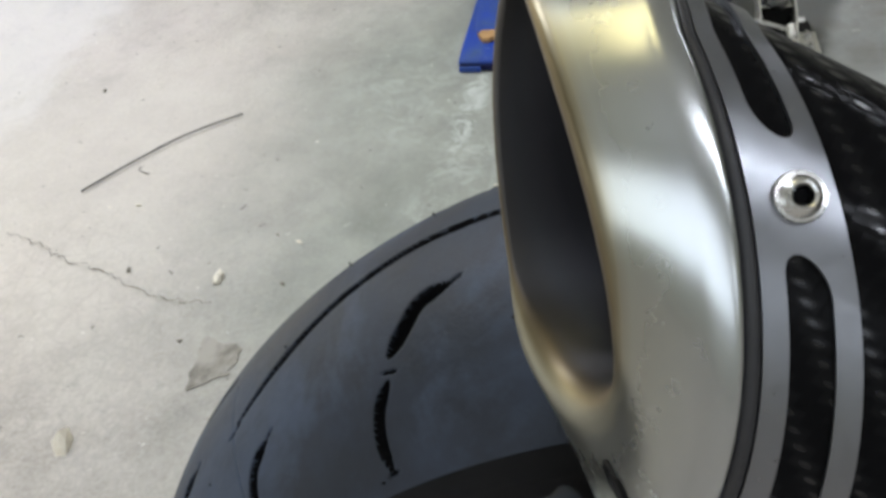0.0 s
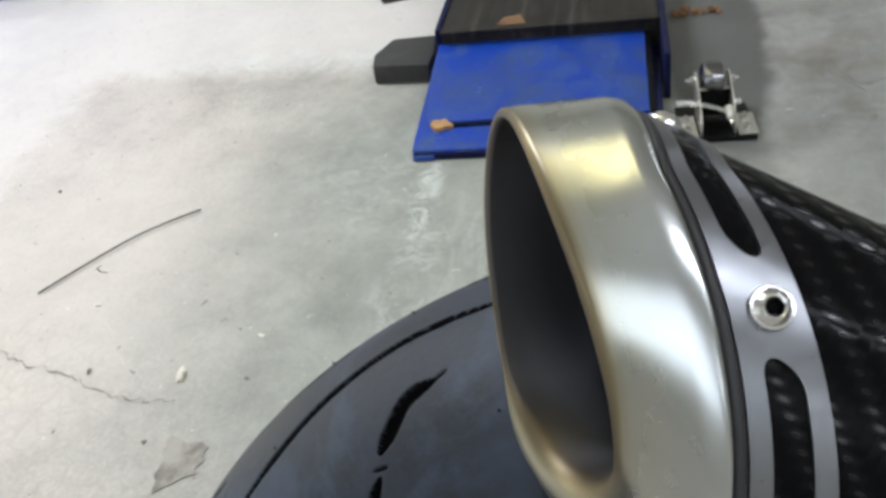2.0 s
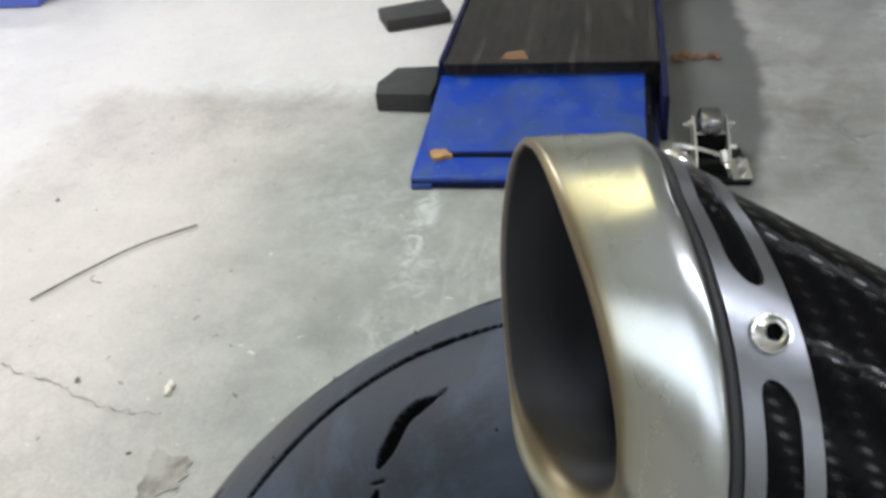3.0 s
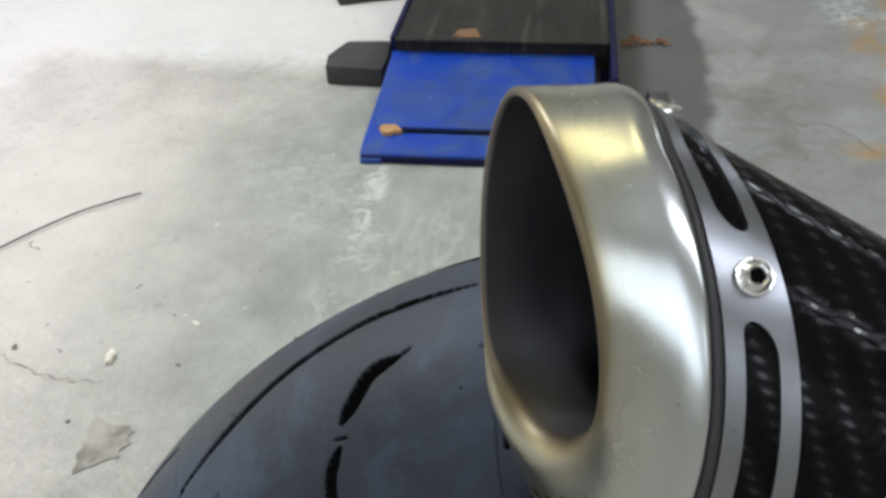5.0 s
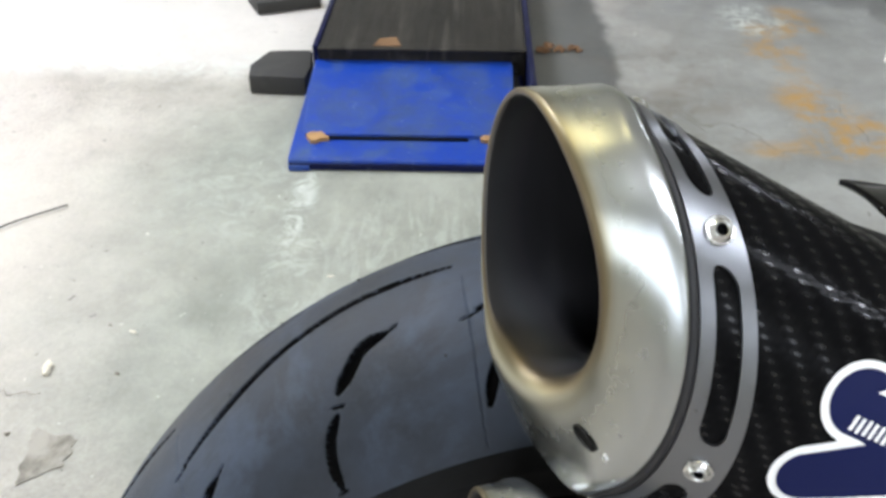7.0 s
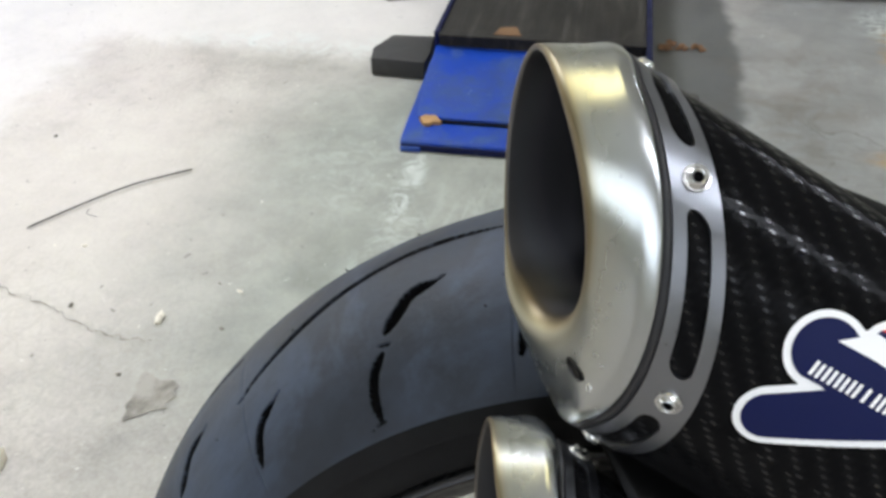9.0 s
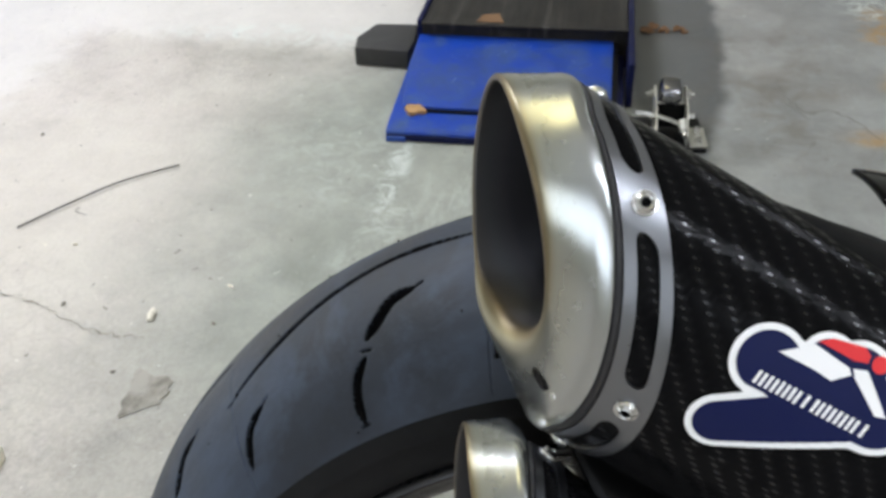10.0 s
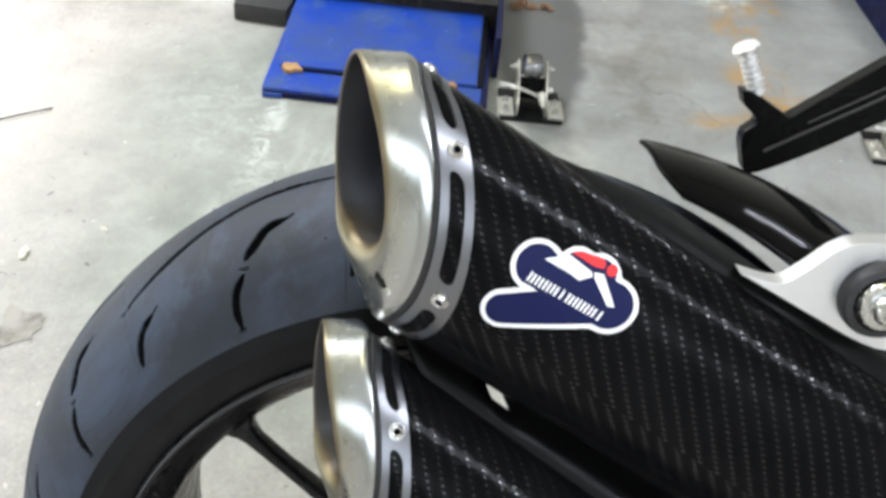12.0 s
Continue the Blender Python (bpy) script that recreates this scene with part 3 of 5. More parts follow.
def tyre():
    pitch = 30.0
    lines = [  # a groove: its half width in mm, and a curve in degrees round and across
        (2.3, [(18.6, 8.0), (23.5, 7.4), (28.6, 8.4), (34.9, 13.5), (40.5, 20.5), (46.7, 28.2)]),
        (3.3, [(24.7, 26.6), (26.9, 28.3), (28.4, 33.7), (29.8, 38.4)]),
        (2.4, [(30.4, 44.4), (31.6, 49.3), (32.3, 56.0), (32.4, 62.6)]),
        (2.4, [(43.4, 40.0), (45.3, 43.3), (46.4, 48.0), (47.3, 55.6)]),
        (0.9, [(23.6, 24.9), (24.5, 26.5)]),
        (0.9, [(29.5, 42.5), (30.8, 41.8)]),
        (0.8, [(46.4, 28.6), (48.3, 30.6)]),
        (0.8, [(31.9, 63.4), (33.0, 63.8)]),
        (0.8, [(42.4, 38.0), (43.3, 39.6)]),
        (0.35, [(17.6, 14.0), (17.5, 32.9), (17.8, 48.3), (18.4, 66.0)]),
    ]
    fine = np.arange(-20, 80.01, 0.13)
    ths = np.concatenate([fine, np.arange(82, 339, 3.0)])
    phs = np.concatenate([np.arange(-67.8, -12, 3.0), np.arange(-12, 67.7, 0.25), [67.8]])
    T, P = np.meshgrid(ths, phs, indexing="ij")
    deep = np.zeros_like(T)
    kx, ky = math.pi / 180 * 300, math.pi / 180 * 90.46  # mm per degree
    for half, curve in lines:
        c = np.array([tuple(v)[:2] for v in smooth_line([(a, b, 0) for a, b in curve], 5)])
        for mirror in (1, -1):
            for turn in range(-2, 3):
                off = turn * pitch + (15 if mirror < 0 else 0)
                best = np.full_like(T, 99.0)
                wid = np.ones_like(T)
                k = len(c) - 1
                for i in range(k):
                    ax, ay = (c[i, 0] + off) * kx, mirror * c[i, 1] * ky
                    bx, by = (c[i + 1, 0] + off) * kx, mirror * c[i + 1, 1] * ky
                    px, py = T * kx - ax, P * ky - ay
                    dx, dy = bx - ax, by - ay
                    u = np.clip((px * dx + py * dy) / (dx * dx + dy * dy), 0, 1)
                    d = np.hypot(px - u * dx, py - u * dy)
                    near = d < best
                    best = np.where(near, d, best)
                    s = (i + u) / k
                    wid = np.where(near, np.minimum(1, 0.35 + 3.2 * np.minimum(s, 1 - s)), wid)
                w2 = half * wid
                f = np.clip((w2 + 0.3 - best) / 0.65, 0, 1)
                deep = np.maximum(deep, (0.0048 if half > 1 else 0.0012) * f * f * (3 - 2 * f))
    rr = HALF - deep
    rad = RING + rr * np.cos(np.radians(P))
    X = rr * np.sin(np.radians(P))
    Y, Z = -rad * np.sin(np.radians(T)), rad * np.cos(np.radians(T))
    n1, n2 = T.shape
    verts = np.stack([X, Y, Z], -1).reshape(-1, 3)
    i, j = np.meshgrid(np.arange(n1), np.arange(n2 - 1), indexing="ij")
    i2 = (i + 1) % n1
    faces = np.stack([i * n2 + j, i * n2 + j + 1, i2 * n2 + j + 1, i2 * n2 + j], -1).reshape(-1, 4)
    me = mesh_of("tread", verts, faces.tolist())
    ob = on_bike(put("tyre", me, ["tread", "groove"], bike, "dusty black sport tyre with curved tread grooves"))
    corner = deep.reshape(-1)[faces]
    me.polygons.foreach_set("material_index", (corner.mean(axis=1) > 0.0009).astype(np.int32))  # blacker rubber in the grooves
    # moulding hairs left on the tread
    for th, ph in ((35.5, -6.0), (27.5, -9.0), (40.5, 17.0), (20.0, 40.0), (33.5, 64.5), (52.0, 36.0)):
        bm = bmesh.new()
        a = tyre_point(th, ph, HALF - 0.0005)
        out = (a - tyre_point(th, ph, 0.0)).normalized()
        b = a + out * 0.0018 + Vector((0.0006 * math.sin(th * 9), 0.0009 * math.cos(th * 7), 0))
        rod(bm, a, b, 0.0005, 0.0004, 6)
        part("moulding_hair", bm, "sidewall", ob)
    # sidewalls, from the tread's edge to the bead
    for side in (1, -1):
        bm = bmesh.new()
        prof = [(HALF * math.sin(radians(67.8)) - 0.0004, RING + HALF * math.cos(radians(67.8)) + 0.0004), (0.0842, 0.2545), (0.0846, 0.2500),
                (0.0852, 0.2492), (0.0852, 0.2470), (0.0846, 0.2460), (0.0842, 0.238), (0.0830, 0.232), (0.079, 0.2285), (0.070, 0.224)]
        lathe(bm, [(side * h, r) for h, r in prof], (0, 0, 0), (1, 0, 0), 160)
        part("sidewall", bm, "sidewall", ob, "matt black tyre sidewall", True)
    return ob


tyre()


def wheel():
    bm = bmesh.new()
    outer = [(0.070, 0.222), (0.0790, 0.2290), (0.0815, 0.2292), (0.0832, 0.2280), (0.0838, 0.2262), (0.0830, 0.2242), (0.0805, 0.2225), (0.0770, 0.2185), (0.072, 0.2135), (0.067, 0.2085),
             (0.062, 0.2055), (0.056, 0.2045), (0.030, 0.2035), (0.0, 0.2025), (-0.03, 0.2035), (-0.055, 0.207), (-0.068, 0.214), (-0.077, 0.2195), (-0.079, 0.2255), (-0.072, 0.2275), (-0.066, 0.222), (0.070, 0.222)]
    lathe(bm, outer, (0, 0, 0), (1, 0, 0), 160)
    rim = on_bike(part("rim", bm, "rim_black", bike, "black cast alloy rim", True))
    # a grey ring puts the rim's highlight line into the colour
    bm = bmesh.new()
    lathe(bm, [(0.0822, 0.2250), (0.0836, 0.2252), (0.0845, 0.2262), (0.0840, 0.2276), (0.0826, 0.2284)], (0, 0, 0), (1, 0, 0), 160)
    part("rim_edge", bm, "rim_edge", rim, "rounded rim edge, greyed for its highlight", True)
    # ten slim arms that flare where they meet the rim
    for k in range(10):
        ang = radians(46.6 + 36 * k)
        bm = bmesh.new()
        rings = []
        for r, hw, x0, x1 in ((0.040, 0.014, -0.01, 0.044), (0.075, 0.0060, 0.026, 0.054), (0.12, 0.0042, 0.042, 0.059), (0.165, 0.0040, 0.048, 0.062), (0.190, 0.0048, 0.050, 0.063),
                              (0.199, 0.0070, 0.048, 0.063), (0.2050, 0.0130, 0.044, 0.062)):
            er = Vector((0, -math.sin(ang), math.cos(ang)))
            et = Vector((0, -math.cos(ang), -math.sin(ang)))
            ring = []
            for q in range(16):
                c, s = math.cos(2 * math.pi * q / 16), math.sin(2 * math.pi * q / 16)
                c2, s2 = math.copysign(abs(c) ** 0.6, c), math.copysign(abs(s) ** 0.6, s)
                bow = r if q is None else math.sqrt(max(r * r - (hw * c2) ** 2, 1e-6)) if r > 0.2 else r
                ring.append(bm.verts.new(er * bow + et * (hw * c2) + Vector(((x0 + x1) / 2 + (x1 - x0) / 2 * s2, 0, 0))))
            rings.append(ring)
        for ra, rb in zip(rings, rings[1:]):
            for q in range(16):
                bm.faces.new((ra[q], ra[(q + 1) % 16], rb[(q + 1) % 16], rb[q]))
        part("spoke", bm, "rim_black", rim, smooth=True)
    bm = bmesh.new()
    lathe(bm, [(-0.05, 0.03), (-0.05, 0.055), (0.03, 0.055), (0.045, 0.05), (0.05, 0.035), (0.052, 0.028), (0.062, 0.026), (0.062, 0.012), (0.055, 0.010), (0.055, 0.0)], (0, 0, 0), (1, 0, 0), 48)
    part("hub", bm, "black_paint", rim, smooth=True)


wheel()

# the mufflers: a sleeve of elliptic section along U, its outlet cut on the plane N
S0 = Vector((0.15642, -0.04976, 0.34382))
U = Vector((-0.07777, -0.88892, 0.45142)).normalized()
W = Vector((0.94316, -0.21235, -0.25566)).normalized()
V = Vector((0.32312, 0.40588, 0.85490)).normalized()
N = Vector((0.51447, -0.85604, 0.05017)).normalized()
E1 = Vector((0, 0, 1)).cross(N).normalized()
HW, HWF, HV = 0.04146, 0.036, 0.05803
UN = U.dot(N)


def sleeve_at(s, psi, grow=0.0):
    """A point on the sleeve: s metres ahead of the outlet's middle, psi degrees round, grow metres off the surface."""
    k = 1 - 0.05 * s
    c, n = math.cos(radians(psi)), math.sin(radians(psi))
    hw = HW if c >= 0 else HWF
    nrm = (W * (c / hw) + V * (n / HV)).normalized()
    return S0 - U * s + (W * (hw * c) + V * (HV * n)) * k + nrm * grow


def cut_at(off, psi, grow=0.0, tuck=0.8):
    """A point on the sleeve's line at psi where it meets the outlet's plane, off metres out of it."""
    p = sleeve_at(0, psi, grow)
    q = p + U * ((off - (p - S0).dot(N)) / UN)
    e = (q - S0).dot(E1)
    off -= 0.25 * max(0.0, 0.02 - e) + tuck * max(0.0, -0.012 - e)  # the cut sweeps ahead on the wheel's side
    return p + U * ((off - (p - S0).dot(N)) / UN)


def sleeve_mesh():
    seg, verts, uvs, faces = 120, [], [], []
    arc = [0.0]
    for q in range(1, seg + 1):
        arc.append(arc[-1] + (sleeve_at(0, 360 * q / seg) - sleeve_at(0, 360 * (q - 1) / seg)).length)
    steps = [0.0] + [0.02 * i for i in range(1, 22)]
    for i, s in enumerate(steps):
        for q in range(seg + 1):
            psi = 360 * q / seg
            e = cut_at(0.0125, psi)
            back = -(e - S0).dot(U)
            along = back + (0.42 - back) * (s / 0.42)
            verts.append(sleeve_at(along, psi))
            uvs.append((along, arc[q]))
    k = seg + 1
    for i in range(len(steps) - 1):
        for q in range(seg):
            faces.append((i * k + q, (i + 1) * k + q, (i + 1) * k + q + 1, i * k + q + 1))
    return mesh_of("sleeve", verts, faces, True, uvs)


def ring_band(rows, closed=True, seg=144):
    """Quads between rows of (off, grow) on the outlet's plane."""
    verts, faces = [], []
    for off, grow in rows:
        for q in range(seg):
            verts.append(cut_at(off, 360 * q / seg, grow))
    for i in range(len(rows) - 1):
        for q in range(seg):
            faces.append((i * seg + q, i * seg + (q + 1) % seg, (i + 1) * seg + (q + 1) % seg, (i + 1) * seg + q))
    return mesh_of("band", verts, faces)


BOLTS = [61.7, 0.0, 120.0, 180.0, 240.0, 300.0]


def strap_mesh(lo=0.0, hi=0.0118, grow=0.0009):
    """The clamp band: a thin strap with a long slot between each pair of screws."""
    bm = bmesh.new()
    marks = sorted(BOLTS)
    cols = []
    for a, b in zip(marks, marks[1:] + [marks[0] + 360]):
        s0, s1 = a + 8.5, b - 8.5
        cap = 4.2
        for t in np.linspace(a, s0, 4)[:-1]:
            cols.append((t, 0.0))
        for t in np.linspace(0, math.pi / 2, 9):
            cols.append((s0 + cap * (1 - math.cos(t)), math.sin(t)))
        for t in np.linspace(s0 + cap, s1 - cap, 14)[1:-1]:
            cols.append((t, 1.0))
        for t in np.linspace(math.pi / 2, 0, 9):
            cols.append((s1 - cap * (1 - math.cos(t)), math.sin(t)))
        for t in np.linspace(s1, b, 4)[1:-1]:
            cols.append((t, 0.0))
    mid, half = (lo + hi) / 2, (hi - lo) * 0.235
    grid = []
    for psi, h in cols:
        a = bm.verts.new(cut_at(lo, psi, grow))
        d = bm.verts.new(cut_at(hi, psi, grow))
        b = bm.verts.new(cut_at(mid - half * h, psi, grow))
        c = b if h < 1e-6 else bm.verts.new(cut_at(mid + half * h, psi, grow))
        grid.append((a, b, c, d))
    k = len(grid)
    for i in range(k):
        p, q = grid[i], grid[(i + 1) % k]
        for f in ((p[0], q[0], q[1], p[1]), (p[2], q[2], q[3], p[3])):
            f = list(dict.fromkeys(f))
            if len(f) > 2:
                bm.faces.new(f)
    bmesh.ops.recalc_face_normals(bm, faces=bm.faces)
    bmesh.ops.solidify(bm, geom=list(bm.faces), thickness=0.0012)
    return bm


MOUTH = Vector((0.1580, -0.0738, 0.3624))
MOUTH_OUT = Vector((0.4387, -0.8947, -0.0838)).normalized()
MH = Vector((0, 0, 1)).cross(MOUTH_OUT).normalized()
MV = MOUTH_OUT.cross(MH)
LIP = (  # the lip's oval in four harmonics, in millimetres: across, up and out of its plane
    (33.17, -3.02, 2.50, -0.06, -1.11, 1.45, 0.45, -0.30),
    (7.57, 42.53, -0.11, -1.43, -1.04, -1.20, 0.06, 0.43),
    (-0.11, 0.13, 1.40, 1.90, 0.18, 0.30, -0.17, -0.44))


def mouth_at(al):
    """A point on the lip of the mouth: a leaning oval, drawn to a point at the top."""
    h, g, d = (sum(row[2 * k] * math.cos((k + 1) * al) + row[2 * k + 1] * math.sin((k + 1) * al) for k in range(4)) / 1000 for row in LIP)
    return MOUTH + MH * h + MV * g + MOUTH_OUT * d


def cap_mesh():
    """The outlet cap: a side band, a tight shoulder, a flat slanted face to a rolled lip, and down into the pipe."""
    seg = 200
    psis = np.arange(0, 360, 0.5)

    def outline(off, grow):
        pts = [cut_at(off, p, grow, 0.0) for p in psis]
        # on the wheel's side the cap stands wider than the sleeve
        pts = [p - E1 * (0.75 * max(0.0, -0.010 - (p - S0).dot(E1))) for p in pts]
        ang = np.array([math.atan2((p - MOUTH).dot(MV), (p - MOUTH).dot(MH)) for p in pts])
        return pts, ang

    def pick(src, al):
        pts, ang = src
        d = np.abs((ang - al + math.pi) % (2 * math.pi) - math.pi)
        i = int(d.argmin())
        return (pts[i - 1] + pts[i] * 2 + pts[(i + 1) % len(pts)]) / 4

    flange = [(outline(0.0140, -0.001), 0.0), (outline(0.0140, 0.0008), 0.02), (outline(0.0143, 0.0012), 0.04), (outline(0.0150, 0.0014), 0.07), (outline(0.0156, 0.0014), 0.09)]
    corner = outline(0.0177, 0.0014)
    columns = []
    for q in range(seg):
        turn = 2 * math.pi * q / seg
        rim = mouth_at(turn)
        along = (mouth_at(turn + 0.01) - mouth_at(turn - 0.01)).normalized()
        al = math.atan2((rim - MOUTH).dot(MV), (rim - MOUTH).dot(MH))
        line = [(pick(src, al), mark) for src, mark in flange]
        b, edge = line[-1][0], pick(corner, al)
        away = along.cross(MOUTH_OUT).normalized()
        if away.dot(rim - MOUTH) < 0:
            away = -away
        out = (MOUTH_OUT - away * MOUTH_OUT.dot(away)).normalized()
        low = min(max(-away.dot(MV) * 1.5 - 0.25, 0.0), 1.0)
        low = low * low * (3 - 2 * low)
        near = max(0.0, away.dot(MH))
        roll = 0.0012 + 0.0020 * near + 0.0050 * low
        hub = rim + away * (roll * (0.9 - 0.2 * low)) - out * (roll * 0.75)
        # the roll begins where the straight face runs into it
        span = Vector(((hub - edge).dot(away), (hub - edge).dot(out)))
        lean = math.asin(min(roll / span.length, 0.95))
        span.normalize()
        th0 = math.atan2(-span.x * math.cos(lean) - span.y * math.sin(lean), span.y * math.cos(lean) - span.x * math.sin(lean))
        th0 = min(max(th0, -0.6), 1.4)

        def lip(th):
            return hub + (away * math.cos(th) + out * math.sin(th)) * roll

        start = lip(th0)
        # a tight shoulder, then the face, hardly bowed
        face0 = edge + (start - edge).normalized() * min(0.0030, 0.25 * (start - edge).length)
        for t in (0.17, 0.33, 0.5, 0.67, 0.83, 1.0):
            line.append((b * (1 - t) ** 2 + edge * (2 * t * (1 - t)) + face0 * t * t, 0.09 + 0.04 * t))
        bow = (start - hub) * ((start - face0).length * 0.012 / roll)
        for i in range(1, 15):
            t = i / 14
            line.append((face0.lerp(start, t) + bow * (4 * t * (1 - t)), 0.13 + 0.57 * t))
        th1 = math.pi * 1.02
        for i in range(1, 11):
            t = i / 10
            line.append((lip(th0 + (th1 - th0) * t), 0.70 + 0.10 * t))
        # the funnel inside it, and the pipe
        inner = line[-1][0]
        flat = MH * (rim - MOUTH).dot(MH) + MV * (rim - MOUTH).dot(MV)
        hole = MOUTH + flat * 0.86 - MOUTH_OUT * 0.021
        bend = inner - out * 0.009
        for i in range(1, 7):
            t = i / 6
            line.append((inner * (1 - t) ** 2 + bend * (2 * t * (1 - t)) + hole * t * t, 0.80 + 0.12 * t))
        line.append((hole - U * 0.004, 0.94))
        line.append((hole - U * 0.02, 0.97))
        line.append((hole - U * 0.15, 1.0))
        columns.append(line)
    rings = [[col[i][0] for col in columns] for i in range(len(columns[0]))]
    for i in range(5, 35):  # even out the face and the lip round the cap
        for _ in range(10 if 8 < i < 25 else 4):
            ring = rings[i]
            rings[i] = [(ring[q - 1] + ring[q] * 2 + ring[(q + 1) % seg]) / 4 for q in range(seg)]
    maps = [columns[0][i][1] for i in range(len(columns[0]))]
    verts, uvs, faces = [], [], []
    for ring, mv in zip(rings, maps):
        for q, p in enumerate(ring):
            verts.append(p)
            uvs.append((max(0.0, math.cos(2 * math.pi * (q / seg - 0.70))) ** 2, mv))
    nr = len(rings)
    for i in range(nr - 1):
        for q in range(seg):
            faces.append((i * seg + q, i * seg + (q + 1) % seg, (i + 1) * seg + (q + 1) % seg, (i + 1) * seg + q))
    faces.append(tuple((nr - 1) * seg + q for q in range(seg)))
    return mesh_of("cap", verts, faces, True, uvs)


def screw(parent, at, out, size=1.0, name="screw"):
    """A flanged button-head screw with a socket."""
    bm = bmesh.new()
    prof = [(-0.001, 0.0047), (0.0004, 0.0047), (0.0008, 0.0045), (0.0009, 0.0038), (0.0014, 0.0035), (0.0022, 0.0029), (0.0025, 0.0025), (0.0024, 0.0021), (0.0020, 0.0018), (0.0004, 0.0017)]
    lathe(bm, [(h * size, r * size) for h, r in prof], at, out, 32)
    # the black lining puts the shade inside the socket into its colour
    bm2 = bmesh.new()
    lathe(bm2, [(0.0017 * size, 0.00172 * size), (0.0006 * size, 0.0015 * size), (0.0006 * size, 0.0)], at, out, 6)
    part("socket", bm2, "groove", parent, "hexagon socket, blackened for its inner shade")
    return part(name, bm, "bright", parent, "bright steel button-head screw", True)


def decal(parent, name, outline, lift, mat, label=""):
    """A thin sticker on the sleeve; the outline is in millimetres along and round it, from s = 68 mm, psi = 31 degrees."""
    dense = []
    for (a, b), (c, d) in zip(outline, outline[1:] + outline[:1]):
        k = max(1, int(math.hypot(c - a, d - b) / 1.2))
        dense += [(a + (c - a) * i / k, b + (d - b) * i / k) for i in range(k)]
    bm = bmesh.new()
    vs = [bm.verts.new((a, b, 0)) for a, b in dense]
    es = [bm.edges.new((vs[i], vs[(i + 1) % len(vs)])) for i in range(len(vs))]
    bmesh.ops.triangle_fill(bm, use_beauty=True, edges=es)
    for _ in range(3):
        long = [e for e in bm.edges if e.calc_length() > 2.2 and not e.is_boundary]
        if long:
            bmesh.ops.subdivide_edges(bm, edges=long, cuts=2)
            bmesh.ops.triangulate(bm, faces=bm.faces)
    for vert in bm.verts:
        vert.co = sleeve_at(0.068 + vert.co.x / 1000, 31 + vert.co.y / 0.87, lift)
    return part(name, bm, mat, parent, label, True)


def lobes(circles, seg=150, cx=0.0, cy=0.0):
    """The outline of overlapping round lobes, seen from (cx, cy)."""
    out = []
    for q in range(seg):
        al = 2 * math.pi * q / seg
        dx, dy = math.cos(al), math.sin(al)
        best = 0.5
        for ox, oy, r in circles:
            b = (ox - cx) * dx + (oy - cy) * dy
            disc = r * r - ((ox - cx) ** 2 + (oy - cy) ** 2 - b * b)
            if disc > 0:
                best = max(best, b + math.sqrt(disc))
        out.append((cx + best * dx, cy + best * dy))
    return out


def badge(parent):
    tongue = [(-15.5 + 2.4 * i, -15.5 + 1.75 * i, 8.6 + 0.1 * i) for i in range(11)]
    cloud = tongue + [(-14.8, 6.5, 10.6), (-8.0, 6.0, 10.0), (0.0, 3.0, 12.0), (-0.5, 14.5, 8.6), (8.5, 17.0, 8.8), (18.8, 8.8, 11.8), (10.0, 6.0, 12.0)]
    out = lobes(cloud, 200)
    base = decal(parent, "sticker", out, 0.00035, "white", "cloud-shaped navy, white and red maker's sticker")
    ins = lobes([(a, b, r - 2.0) for a, b, r in cloud], 200)
    decal(base, "blue_field", ins, 0.0006, "navy")
    decal(base, "red_bar", [(-6.3, 18.0), (-3.0, 20.8), (6.0, 23.3), (8.3, 21.8), (8.6, 19.6), (5.0, 18.3)], 0.0009, "red")
    decal(base, "red_dot", [(11.8 + 2.4 * math.cos(k * 0.5236), 21.0 + 2.7 * math.sin(k * 0.5236)) for k in range(12)], 0.0009, "red")
    decal(base, "white_bar", [(-14.0, 10.0), (-6.5, 16.8), (4.8, 15.9), (6.4, 14.5), (2.5, 10.3), (-3.0, 10.6)], 0.0009, "white")
    decal(base, "white_leg", [(5.8, 16.2), (9.5, 17.8), (20.9, 9.0), (18.0, 8.0), (7.5, 14.2)], 0.0009, "white")
    # the lettering stands as rows of plain thin bars
    for k in range(10):
        a, b = -15.2 + 3.55 * k, 1.4 + 0.2 * k
        for c in (0.8,) if k in (4, 9) else (0.0, 1.75):
            decal(base, "bar", [(a + c, b - 2.0), (a + c + 0.95, b - 1.95), (a + c + 0.95, b + 2.0), (a + c, b + 1.95)], 0.0009, "white")
    return base


